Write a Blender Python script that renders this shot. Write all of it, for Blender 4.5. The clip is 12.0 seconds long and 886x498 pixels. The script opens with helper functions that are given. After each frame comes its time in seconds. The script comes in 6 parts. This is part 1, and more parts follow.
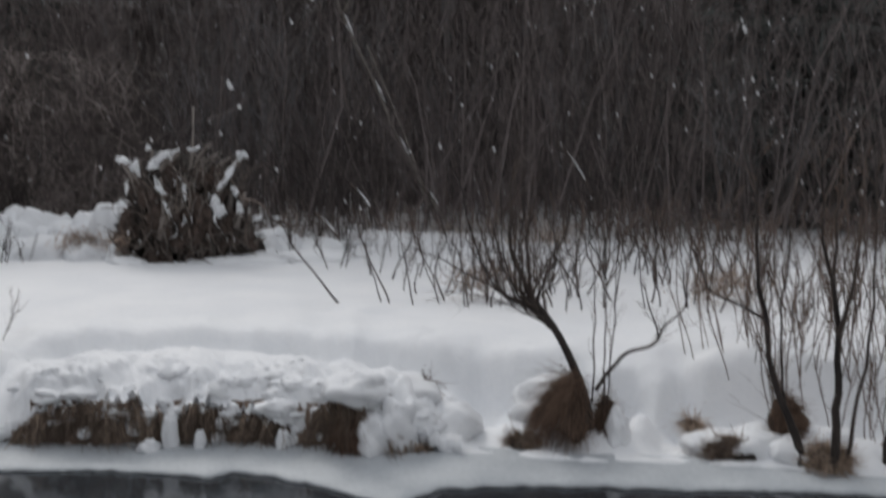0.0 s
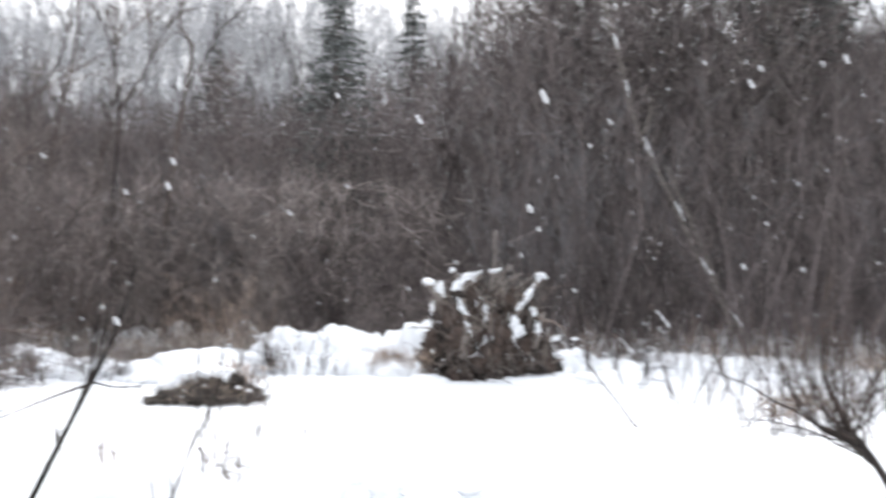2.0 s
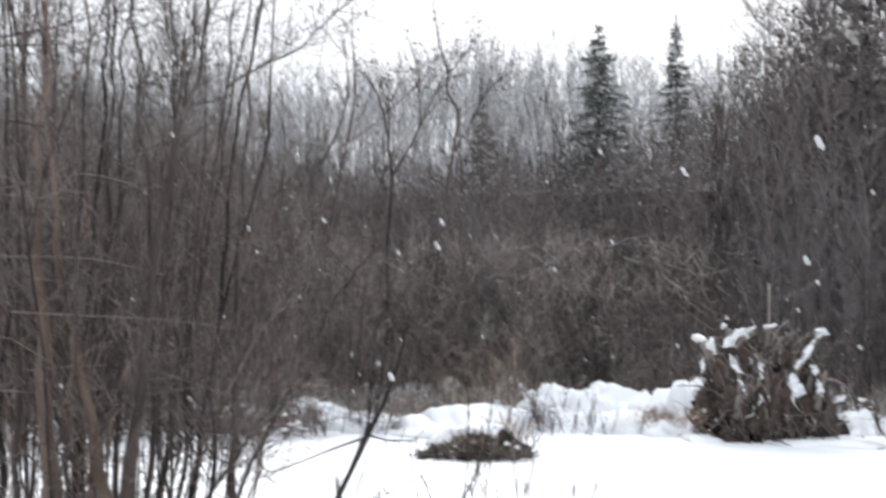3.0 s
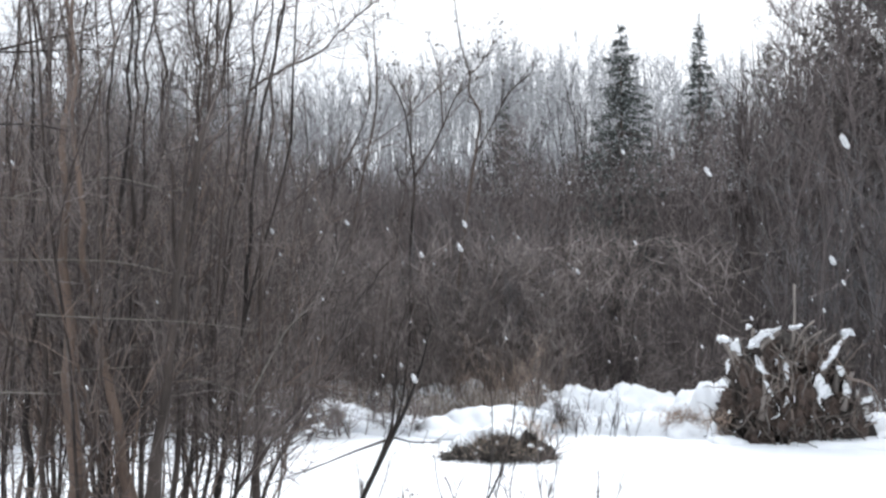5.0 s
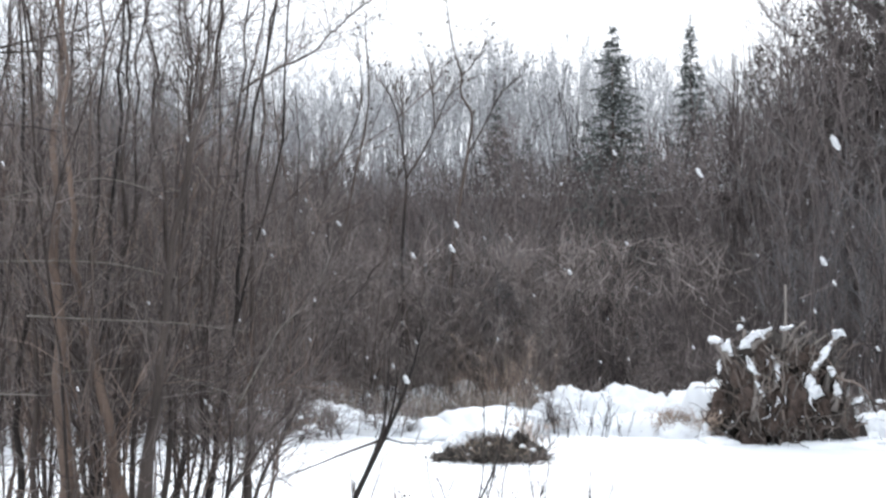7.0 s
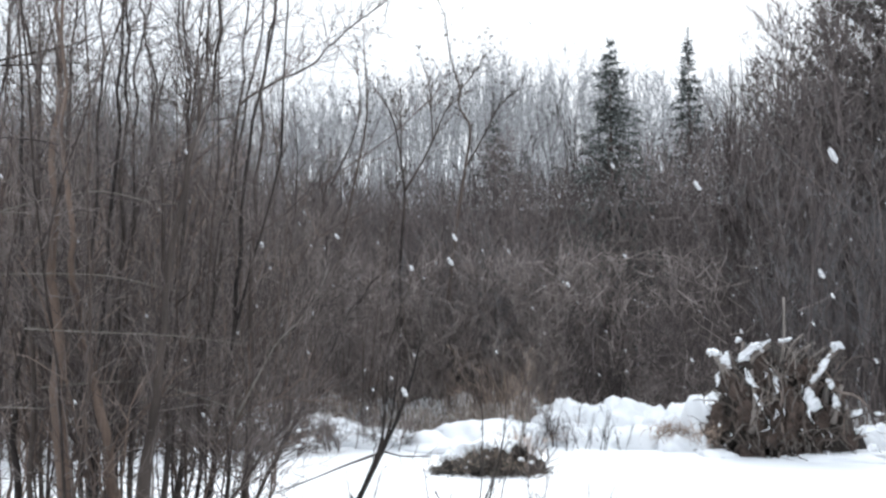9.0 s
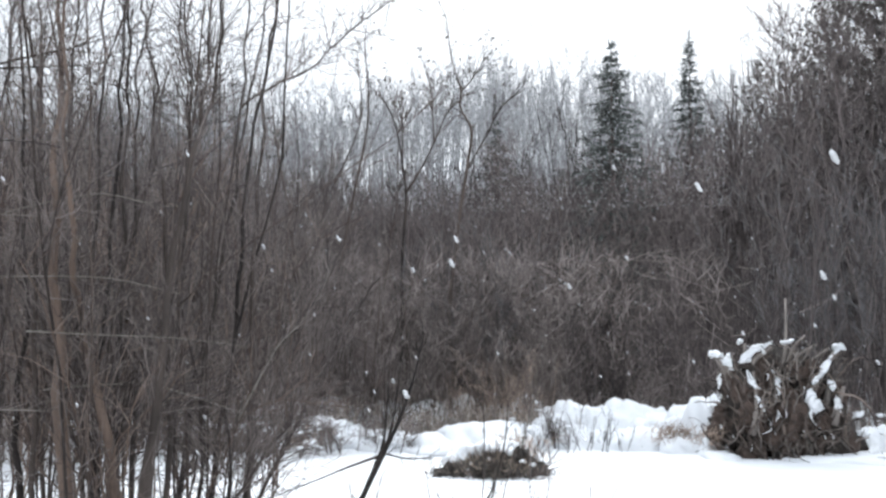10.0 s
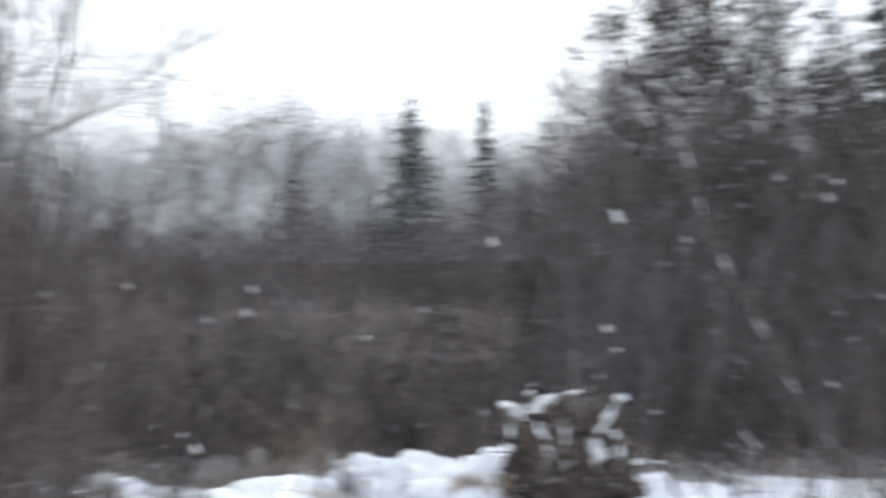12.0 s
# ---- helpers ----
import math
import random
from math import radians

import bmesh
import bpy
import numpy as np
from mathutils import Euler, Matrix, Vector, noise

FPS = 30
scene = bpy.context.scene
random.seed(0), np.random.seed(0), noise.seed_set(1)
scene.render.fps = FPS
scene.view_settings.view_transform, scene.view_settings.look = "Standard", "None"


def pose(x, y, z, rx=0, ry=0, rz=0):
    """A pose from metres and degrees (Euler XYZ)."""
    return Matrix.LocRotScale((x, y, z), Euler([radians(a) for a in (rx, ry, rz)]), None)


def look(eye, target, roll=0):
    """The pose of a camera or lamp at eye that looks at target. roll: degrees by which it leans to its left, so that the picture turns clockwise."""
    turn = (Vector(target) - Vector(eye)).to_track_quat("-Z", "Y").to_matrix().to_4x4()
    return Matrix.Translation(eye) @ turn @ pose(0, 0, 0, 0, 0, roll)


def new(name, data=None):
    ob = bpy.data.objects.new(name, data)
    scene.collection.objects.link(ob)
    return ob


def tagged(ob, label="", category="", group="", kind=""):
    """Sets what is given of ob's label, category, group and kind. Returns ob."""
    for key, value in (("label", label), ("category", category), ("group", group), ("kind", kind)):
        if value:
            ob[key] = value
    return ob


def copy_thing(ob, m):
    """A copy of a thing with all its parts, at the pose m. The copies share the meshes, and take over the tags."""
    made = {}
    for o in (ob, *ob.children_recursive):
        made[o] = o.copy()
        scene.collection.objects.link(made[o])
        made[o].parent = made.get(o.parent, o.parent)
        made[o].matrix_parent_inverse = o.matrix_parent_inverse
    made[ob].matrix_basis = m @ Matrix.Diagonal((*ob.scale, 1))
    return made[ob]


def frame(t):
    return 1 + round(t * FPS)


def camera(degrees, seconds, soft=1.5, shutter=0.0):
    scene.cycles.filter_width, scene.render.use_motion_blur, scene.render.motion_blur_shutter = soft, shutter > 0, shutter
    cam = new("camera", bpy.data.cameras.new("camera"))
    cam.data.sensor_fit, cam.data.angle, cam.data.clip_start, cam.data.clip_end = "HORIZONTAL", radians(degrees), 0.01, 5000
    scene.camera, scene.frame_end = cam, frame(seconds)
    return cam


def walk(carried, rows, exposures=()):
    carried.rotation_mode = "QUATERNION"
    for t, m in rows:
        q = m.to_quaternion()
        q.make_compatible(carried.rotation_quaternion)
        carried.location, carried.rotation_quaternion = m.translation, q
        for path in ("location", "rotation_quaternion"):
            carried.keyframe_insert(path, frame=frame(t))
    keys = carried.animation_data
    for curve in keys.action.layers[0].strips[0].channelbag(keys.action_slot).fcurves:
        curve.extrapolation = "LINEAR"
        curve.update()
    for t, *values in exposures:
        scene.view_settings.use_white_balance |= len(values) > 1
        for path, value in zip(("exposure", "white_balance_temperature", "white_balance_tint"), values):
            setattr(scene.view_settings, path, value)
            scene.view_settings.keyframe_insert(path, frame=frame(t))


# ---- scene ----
cam = camera(46.5, 12.0, soft=2.6, shutter=0.55)
EYE = (0.0, 0.0, 1.6)


def aim(yaw, pitch, roll=0.0):
    """The camera where it stands, turned to the right by yaw and up by pitch."""
    return pose(*EYE, 90 + pitch, 0, -yaw) @ pose(0, 0, 0, 0, 0, roll)


walk(cam, [
    (0.0, aim(32.32, -5.61, 0.76)), (0.3, aim(31.46, -1.90, 0.93)), (0.5, aim(30.83, 1.39, 0.51)),
    (0.8, aim(27.77, 6.30, -0.30)), (1.0, aim(25.49, 8.41, -0.36)), (1.5, aim(22.68, 1.14, 1.11)),
    (2.0, aim(15.82, 0.94, 0.41)), (2.5, aim(8.63, 1.96, 0.57)), (3.0, aim(1.16, 4.02, 0.06)),
    (3.2, aim(0.35, 4.65, 0.0)), (5.0, aim(-0.10, 4.11, -0.11)), (5.5, aim(0.0, 4.20, -0.02)),
    (6.0, aim(0.01, 3.96, -0.17)), (6.5, aim(0.35, 4.08, -0.09)), (7.0, aim(0.35, 4.16, -0.16)),
    (9.0, aim(0.45, 4.86, -0.19)), (9.5, aim(0.37, 4.86, -0.17)), (10.0, aim(0.37, 4.97, -0.25)),
    (10.5, aim(0.42, 5.05, -0.34)), (11.0, aim(0.45, 5.18, -0.26)), (11.5, aim(0.46, 5.24, -0.22)),
    (11.6, aim(0.22, 5.02, -0.21)), (11.7, aim(3.94, 5.58, 0.15)), (11.8, aim(4.56, 6.20, -0.3)),
    (11.9, aim(7.25, 7.51, -0.09)), (12.0, aim(11.65, 7.74, -0.5)),
], exposures=[
    (0.0, -0.68, 6580, 10), (0.5, -0.32, 6560, 10), (0.8, 0.20, 6540, 10), (1.0, 0.52, 6500, 10), (1.5, 1.34, 6480, 10), (2.0, 1.00, 6450, 10),
    (2.5, 0.54, 6380, 9), (3.0, 0.70, 6400, 9), (5.0, 0.74, 6260, 8), (7.0, 0.88, 6240, 8), (9.0, 0.72, 6210, 7), (9.5, 0.80, 6210, 7), (10.0, 0.78, 6210, 7),
    (10.5, 0.66, 6200, 7), (11.0, 0.63, 6180, 7), (12.0, 0.62, 6080, 8)])

# ---- light: overcast snowfall ----
world = bpy.data.worlds.new("overcast_sky")
scene.world = world
world.use_nodes = True
wn, wl = world.node_tree.nodes, world.node_tree.links
sky = wn.new("ShaderNodeTexSky")
sky.sky_type = "NISHITA"
sky.sun_disc = False
sky.sun_elevation, sky.sun_rotation = radians(42), radians(10)
sky.air_density, sky.dust_density, sky.ozone_density = 1.0, 5.0, 1.0
cloud = wn.new("ShaderNodeMix")
cloud.data_type = "RGBA"
cloud.inputs[0].default_value = 0.86
cloud.inputs[7].default_value = (9.0, 9.3, 9.85, 1)
wl.new(sky.outputs[0], cloud.inputs[6])
# an overcast sky is brighter overhead than at the horizon
sky_way, sky_split, sky_rise, sky_scale = wn.new("ShaderNodeTexCoord"), wn.new("ShaderNodeSeparateXYZ"), wn.new("ShaderNodeMapRange"), wn.new("ShaderNodeVectorMath")
sky_rise.inputs[3].default_value, sky_rise.inputs[4].default_value = 0.72, 1.42
sky_scale.operation = "SCALE"
wl.new(sky_way.outputs["Generated"], sky_split.inputs[0])
wl.new(sky_split.outputs[2], sky_rise.inputs[0])
wl.new(cloud.outputs[2], sky_scale.inputs[0])
wl.new(sky_rise.outputs[0], sky_scale.inputs["Scale"])
wl.new(sky_scale.outputs[0], wn["Background"].inputs[0])
wn["Background"].inputs[1].default_value = 0.092
sun_data = bpy.data.lights.new("sun", "SUN")
sun_data.energy, sun_data.angle, sun_data.color = 1.5, radians(24), (1.0, 0.98, 0.96)
sun = new("sun", sun_data)
sun.matrix_world = look(Vector((0, 0, 2)) + 60 * Vector((math.sin(radians(10)) * math.cos(radians(42)), math.cos(radians(10)) * math.cos(radians(42)), math.sin(radians(42)))), (0, 0, 2))


# ---- materials ----
def material(name, dark, light, rough=0.8, scale=8.0, fine=60.0, bump=0.3, metal=0.0, stretch=(1, 1, 1), island=0.0, dist=0.02):
    """Two scales of noise between two colours, with relief; island varies it piece by piece."""
    m = bpy.data.materials.new(name)
    m.use_nodes = True
    n, k = m.node_tree.nodes, m.node_tree.links
    b = n["Principled BSDF"]
    b.inputs["Roughness"].default_value = rough
    b.inputs["Metallic"].default_value = metal
    co, mp = n.new("ShaderNodeTexCoord"), n.new("ShaderNodeMapping")
    mp.inputs["Scale"].default_value = stretch
    k.new(co.outputs["Object"], mp.inputs[0])
    t1, t2 = n.new("ShaderNodeTexNoise"), n.new("ShaderNodeTexNoise")
    t1.inputs["Scale"].default_value, t1.inputs["Detail"].default_value = scale, 5
    t2.inputs["Scale"].default_value, t2.inputs["Detail"].default_value = fine, 3
    for t in (t1, t2):
        k.new(mp.outputs[0], t.inputs["Vector"])
    mx = n.new("ShaderNodeMath")
    mx.operation = "MULTIPLY_ADD"
    k.new(t1.outputs[0], mx.inputs[0])
    mx.inputs[1].default_value = 0.65
    half = n.new("ShaderNodeMath")
    half.operation = "MULTIPLY"
    half.inputs[1].default_value = 0.35
    k.new(t2.outputs[0], half.inputs[0])
    k.new(half.outputs[0], mx.inputs[2])
    value = mx.outputs[0]
    if island:
        g = n.new("ShaderNodeNewGeometry")
        oi = n.new("ShaderNodeObjectInfo")
        sm = n.new("ShaderNodeMath")
        sm.operation = "ADD"
        k.new(g.outputs["Random Per Island"], sm.inputs[0])
        k.new(oi.outputs["Random"], sm.inputs[1])
        ad = n.new("ShaderNodeMath")
        ad.operation = "MULTIPLY_ADD"
        k.new(sm.outputs[0], ad.inputs[0])
        ad.inputs[1].default_value = island * 0.5
        k.new(value, ad.inputs[2])
        off = n.new("ShaderNodeMath")
        off.operation = "SUBTRACT"
        off.inputs[1].default_value = island * 0.5
        k.new(ad.outputs[0], off.inputs[0])
        value = off.outputs[0]
    ramp = n.new("ShaderNodeValToRGB")
    ramp.color_ramp.elements[0].position, ramp.color_ramp.elements[1].position = 0.28, 0.72
    ramp.color_ramp.elements[0].color, ramp.color_ramp.elements[1].color = (*dark, 1), (*light, 1)
    k.new(value, ramp.inputs[0])
    k.new(ramp.outputs[0], b.inputs["Base Color"])
    if bump:
        bp = n.new("ShaderNodeBump")
        bp.inputs["Strength"].default_value, bp.inputs["Distance"].default_value = bump, dist
        k.new(mx.outputs[0], bp.inputs["Height"])
        k.new(bp.outputs[0], b.inputs["Normal"])
    return m


SNOW = material("fresh_snow", (0.78, 0.80, 0.83), (0.90, 0.91, 0.92), 0.7, 1.2, 25, 0.35, dist=0.03)
ICE = material("shelf_ice", (0.34, 0.37, 0.40), (0.56, 0.59, 0.61), 0.6, 2.5, 30, 0.2)
BARK = material("dark_bark", (0.024, 0.018, 0.016), (0.118, 0.090, 0.075), 0.85, 9, 70, 0.7, stretch=(1, 1, 0.25), island=0.8)
WILLOW = material("willow_bark", (0.055, 0.038, 0.031), (0.19, 0.135, 0.105), 0.8, 6, 80, 0.4, stretch=(1, 1, 0.3), island=0.6)
TWIG = material("twig_bark", (0.052, 0.042, 0.039), (0.275, 0.232, 0.215), 0.85, 4, 40, 0.0, island=0.8)
BRUSH = material("brush_bark", (0.048, 0.039, 0.037), (0.205, 0.172, 0.165), 0.9, 0.5, 5, 0.0, island=0.8)
# snow haze mixed into bark colour; the darker one is also hazel twig
HAZEBARK = material("hazed_pale_bark", (0.20, 0.198, 0.202), (0.50, 0.495, 0.50), 0.9, 0.3, 4, 0.0, island=0.6)
GREYHAZE = material("grey_twig_haze_bark", (0.095, 0.090, 0.092), (0.27, 0.262, 0.265), 0.9, 0.4, 4, 0.0, island=0.6)
PALE = material("grey_birch_bark", (0.10, 0.085, 0.072), (0.40, 0.37, 0.33), 0.8, 5, 30, 0.4, stretch=(1, 1, 2), island=0.3)
NEEDLE = material("spruce_needles", (0.040, 0.047, 0.044), (0.150, 0.163, 0.153), 0.75, 2, 20, 0.0, island=0.7)
LEAF = material("withered_leaves", (0.045, 0.040, 0.037), (0.165, 0.145, 0.128), 0.8, 3, 20, 0.0, island=0.7)
GRASS = material("dead_grass", (0.19, 0.140, 0.110), (0.58, 0.455, 0.365), 0.85, 5, 40, 0.0, island=0.8)
SEDGE = material("brown_sedge", (0.055, 0.034, 0.025), (0.215, 0.140, 0.098), 0.85, 5, 40, 0.0, island=0.7)
SOIL = material("bank_soil", (0.070, 0.050, 0.040), (0.36, 0.262, 0.20), 0.95, 9, 60, 0.9, dist=0.04)
# dark sod colour, also painted shade for gaps in the root plate
SOD = material("gap_dark_sod", (0.012, 0.010, 0.009), (0.060, 0.048, 0.040), 0.95, 14, 60, 1.0, dist=0.06)
ROOT = material("root_wood", (0.040, 0.031, 0.027), (0.22, 0.175, 0.15), 0.85, 8, 70, 0.5, stretch=(1, 1, 0.3), island=0.9)
THICKET = material("thicket_bark", (0.075, 0.055, 0.047), (0.29, 0.222, 0.188), 0.85, 5, 60, 0.3, stretch=(1, 1, 0.3), island=0.8)
HEAP = material("withered_sedge", (0.030, 0.027, 0.024), (0.165, 0.143, 0.120), 0.9, 5, 40, 0.0, island=0.9)
STRAW = material("bank_grass", (0.11, 0.080, 0.062), (0.48, 0.37, 0.285), 0.85, 5, 40, 0.0, island=0.9)
PALETWIG = material("brightened_twig_bark", (0.13, 0.108, 0.098), (0.42, 0.365, 0.34), 0.9, 1, 8, 0.0, island=0.8)
ALDER = material("alder_bark", (0.015, 0.012, 0.011), (0.082, 0.064, 0.055), 0.85, 9, 70, 0.7, stretch=(1, 1, 0.25), island=0.8)
BIRCH = material("patchy_birch_bark", (0.060, 0.048, 0.041), (0.34, 0.31, 0.275), 0.8, 7, 30, 0.5, stretch=(1, 1, 1.6), island=0.2)
ROOTSOIL = material("root_soil", (0.030, 0.022, 0.019), (0.155, 0.112, 0.092), 0.95, 13, 60, 0.9, dist=0.05)
ROOTGREY = material("weathered_root_wood", (0.050, 0.043, 0.039), (0.28, 0.245, 0.22), 0.85, 8, 70, 0.5, stretch=(1, 1, 0.3), island=0.9)
RIME = material("rimed_straw", (0.24, 0.198, 0.168), (0.70, 0.63, 0.575), 0.9, 3, 20, 0.0, island=0.8)
FLAKE = material("airborne_snow", (0.80, 0.81, 0.83), (0.90, 0.91, 0.92), 0.8, 20, 60, 0.0)
thin = FLAKE.node_tree.nodes.new("ShaderNodeMixShader")
thin.inputs[0].default_value = 0.5
FLAKE.node_tree.links.new(FLAKE.node_tree.nodes["Principled BSDF"].outputs[0], thin.inputs[1])
FLAKE.node_tree.links.new(FLAKE.node_tree.nodes.new("ShaderNodeBsdfTransparent").outputs[0], thin.inputs[2])
FLAKE.node_tree.links.new(thin.outputs[0], FLAKE.node_tree.nodes["Material Output"].inputs[0])
WATER = material("stream_water", (0.022, 0.026, 0.031), (0.038, 0.043, 0.049), 0.10, 2.5, 14, 0.06, dist=0.02)


# ---- geometry helpers ----
rng = np.random.default_rng(7)


def away(az, dist, z=0.0):
    """A point az degrees to the right of +y, dist metres from the camera's place."""
    a = radians(az)
    return Vector((math.sin(a) * dist, math.cos(a) * dist, z))


def np_mesh(name, verts, tris, mat, smooth=False):
    me = bpy.data.meshes.new(name)
    verts, tris = np.asarray(verts, np.float32), np.asarray(tris, np.int32)
    me.vertices.add(len(verts))
    me.vertices.foreach_set("co", verts.ravel())
    me.loops.add(tris.size)
    me.loops.foreach_set("vertex_index", tris.ravel())
    me.polygons.add(len(tris))
    me.polygons.foreach_set("loop_start", np.arange(0, tris.size, 3, dtype=np.int32))
    me.polygons.foreach_set("use_smooth", np.full(len(tris), smooth))
    me.materials.append(mat)
    me.update(calc_edges=True)
    me.validate()
    return me


class Geo:
    """Gathers triangles for one mesh."""

    def __init__(self):
        self.v, self.f, self.n = [], [], 0

    def add(self, v, f):
        self.v.append(np.asarray(v, float).reshape(-1, 3))
        self.f.append(np.asarray(f, int).reshape(-1, 3) + self.n)
        self.n += len(self.v[-1])

    def tube(self, pts, radii, sides=5):
        pts = np.asarray(pts, float)
        k = len(pts)
        d = np.gradient(pts, axis=0)
        d /= np.linalg.norm(d, axis=1)[:, None] + 1e-9
        ref = np.array([0.31, 0.95, 0.05]) if abs(d[0][2]) > 0.8 else np.array([0.05, 0.1, 0.99])
        u = np.cross(d, ref)
        u /= np.linalg.norm(u, axis=1)[:, None] + 1e-9
        w = np.cross(d, u)
        a = np.arange(sides) * 2 * np.pi / sides
        ring = pts[:, None] + np.asarray(radii)[:, None, None] * (np.cos(a)[None, :, None] * u[:, None] + np.sin(a)[None, :, None] * w[:, None])
        v = np.vstack([ring.reshape(-1, 3), pts[:1], pts[-1:]])
        f = []
        for i in range(k - 1):
            for j in range(sides):
                p, q = i * sides + j, i * sides + (j + 1) % sides
                f += [(p, q, q + sides), (p, q + sides, p + sides)]
        for j in range(sides):
            f.append((k * sides, (j + 1) % sides, j))
            f.append((k * sides + 1, (k - 1) * sides + j, (k - 1) * sides + (j + 1) % sides))
        self.add(v, f)

    def spikes(self, base, way, length, rad, bend=0.15, seed=0, plain=False):
        """Many tapered, slightly crooked twigs at once."""
        r = np.random.default_rng(seed)
        base, way = np.asarray(base, float), np.asarray(way, float)
        n = len(base)
        if n == 0:
            return
        length, rad = np.broadcast_to(length, n)[:, None], np.broadcast_to(rad, n)[:, None]
        way = way / (np.linalg.norm(way, axis=1)[:, None] + 1e-9)
        mid = base + way * length * 0.5 + r.normal(0, bend * 0.35, (n, 3)) * length
        tip = base + way * length + r.normal(0, bend, (n, 3)) * length
        ref = r.normal(0, 1, (n, 3))
        u = np.cross(way, ref)
        u /= np.linalg.norm(u, axis=1)[:, None] + 1e-9
        w = np.cross(way, u)
        if plain:
            v = np.stack([base + u * rad, base - u * rad * 0.5 + w * rad * 0.87, base - u * rad * 0.5 - w * rad * 0.87, tip], 1)
            self.add(v, (np.arange(n) * 4)[:, None, None] + np.array([(0, 1, 3), (1, 2, 3), (2, 0, 3)])[None])
            return
        v = np.empty((n, 7, 3))
        for j in range(3):
            o = math.cos(j * 2.0944) * u + math.sin(j * 2.0944) * w
            v[:, j], v[:, 3 + j] = base + o * rad, mid + o * rad * 0.7
        v[:, 6] = tip
        t = np.array([(0, 1, 4), (0, 4, 3), (1, 2, 5), (1, 5, 4), (2, 0, 3), (2, 3, 5), (3, 4, 6), (4, 5, 6), (5, 3, 6)])
        f = (np.arange(n) * 7)[:, None, None] + t[None]
        self.add(v, f)

    def leaves(self, pos, size, seed=0):
        r = np.random.default_rng(seed)
        pos = np.asarray(pos, float)
        n = len(pos)
        a, b = r.normal(0, 1, (n, 3)), r.normal(0, 1, (n, 3))
        a /= np.linalg.norm(a, axis=1)[:, None]
        b -= a * (a * b).sum(1)[:, None]
        b /= np.linalg.norm(b, axis=1)[:, None]
        c = np.cross(a, b)
        s = (size * r.uniform(0.6, 1.3, n))[:, None]
        v = np.stack([pos - a * s, pos + b * s * 0.5 + c * s * 0.2, pos + a * s, pos - b * s * 0.5 + c * s * 0.2], 1)
        f = (np.arange(n) * 4)[:, None, None] + np.array([(0, 1, 2), (0, 2, 3)])[None]
        self.add(v, f)

    def lump(self, at, size, seed=0, rough=0.25, rings=7, segs=12, squash=0.0):
        """A closed, uneven rounded lump."""
        v, f = [], []
        for i in range(rings + 1):
            th = math.pi * i / rings
            for j in range(segs):
                ph = 2 * math.pi * j / segs
                d = Vector((math.sin(th) * math.cos(ph), math.sin(th) * math.sin(ph), math.cos(th)))
                k = 1 + rough * noise.noise(d * 1.7 + Vector((seed * 3.1, seed * 1.7, 0))) + 0.4 * rough * noise.noise(d * 4.5 + Vector((0, seed * 2.3, 9))) + 0.16 * rough * noise.noise(d * 11 + Vector((seed, 0, 4)))
                z = d.z * k
                if z < squash - 1:
                    z = squash - 1
                v.append((at[0] + d.x * k * size[0], at[1] + d.y * k * size[1], at[2] + z * size[2]))
        for i in range(rings):
            for j in range(segs):
                p, q = i * segs + j, i * segs + (j + 1) % segs
                f += [(p, p + segs, q + segs), (p, q + segs, q)]
        self.add(v, f)

    def mesh(self, name, mat, smooth=False):
        return np_mesh(name, np.vstack(self.v), np.vstack(self.f), mat, smooth)


def part(name, geo, mat, parent, label="", smooth=False):
    ob = new(name, geo.mesh(name, mat, smooth))
    ob.parent = parent
    if label:
        ob["label"] = label
    return ob


def thing(name, at, label, category, group="", kind=""):
    ob = new(name)
    ob.matrix_basis = Matrix.Translation(at)
    return tagged(ob, label, category, group, kind)


def crooked(start, way, length, steps, wander, up=0.0, r=rng):
    """A wandering line of points."""
    p, d, pts = np.array(start, float), np.array(way, float), []
    d /= np.linalg.norm(d)
    for i in range(steps + 1):
        pts.append(p.copy())
        d = d + r.normal(0, wander, 3) + np.array([0, 0, up])
        d /= np.linalg.norm(d)
        p = p + d * length / steps
    return np.array(pts)


def taper(r0, r1, n, power=0.8):
    return r0 + (r1 - r0) * np.linspace(0, 1, n) ** power


def smooth_path(pts, per=4):
    """Catmull-Rom through a few points."""
    p = [np.array(q, float) for q in pts]
    p = [2 * p[0] - p[1]] + p + [2 * p[-1] - p[-2]]
    out = []
    for i in range(1, len(p) - 2):
        for s in range(per):
            t = s / per
            out.append(0.5 * (2 * p[i] + (p[i + 1] - p[i - 1]) * t + (2 * p[i - 1] - 5 * p[i] + 4 * p[i + 1] - p[i + 2]) * t * t + (3 * p[i] - p[i - 1] - 3 * p[i + 1] + p[i + 2]) * t ** 3))
    out.append(p[-2])
    return np.array(out)


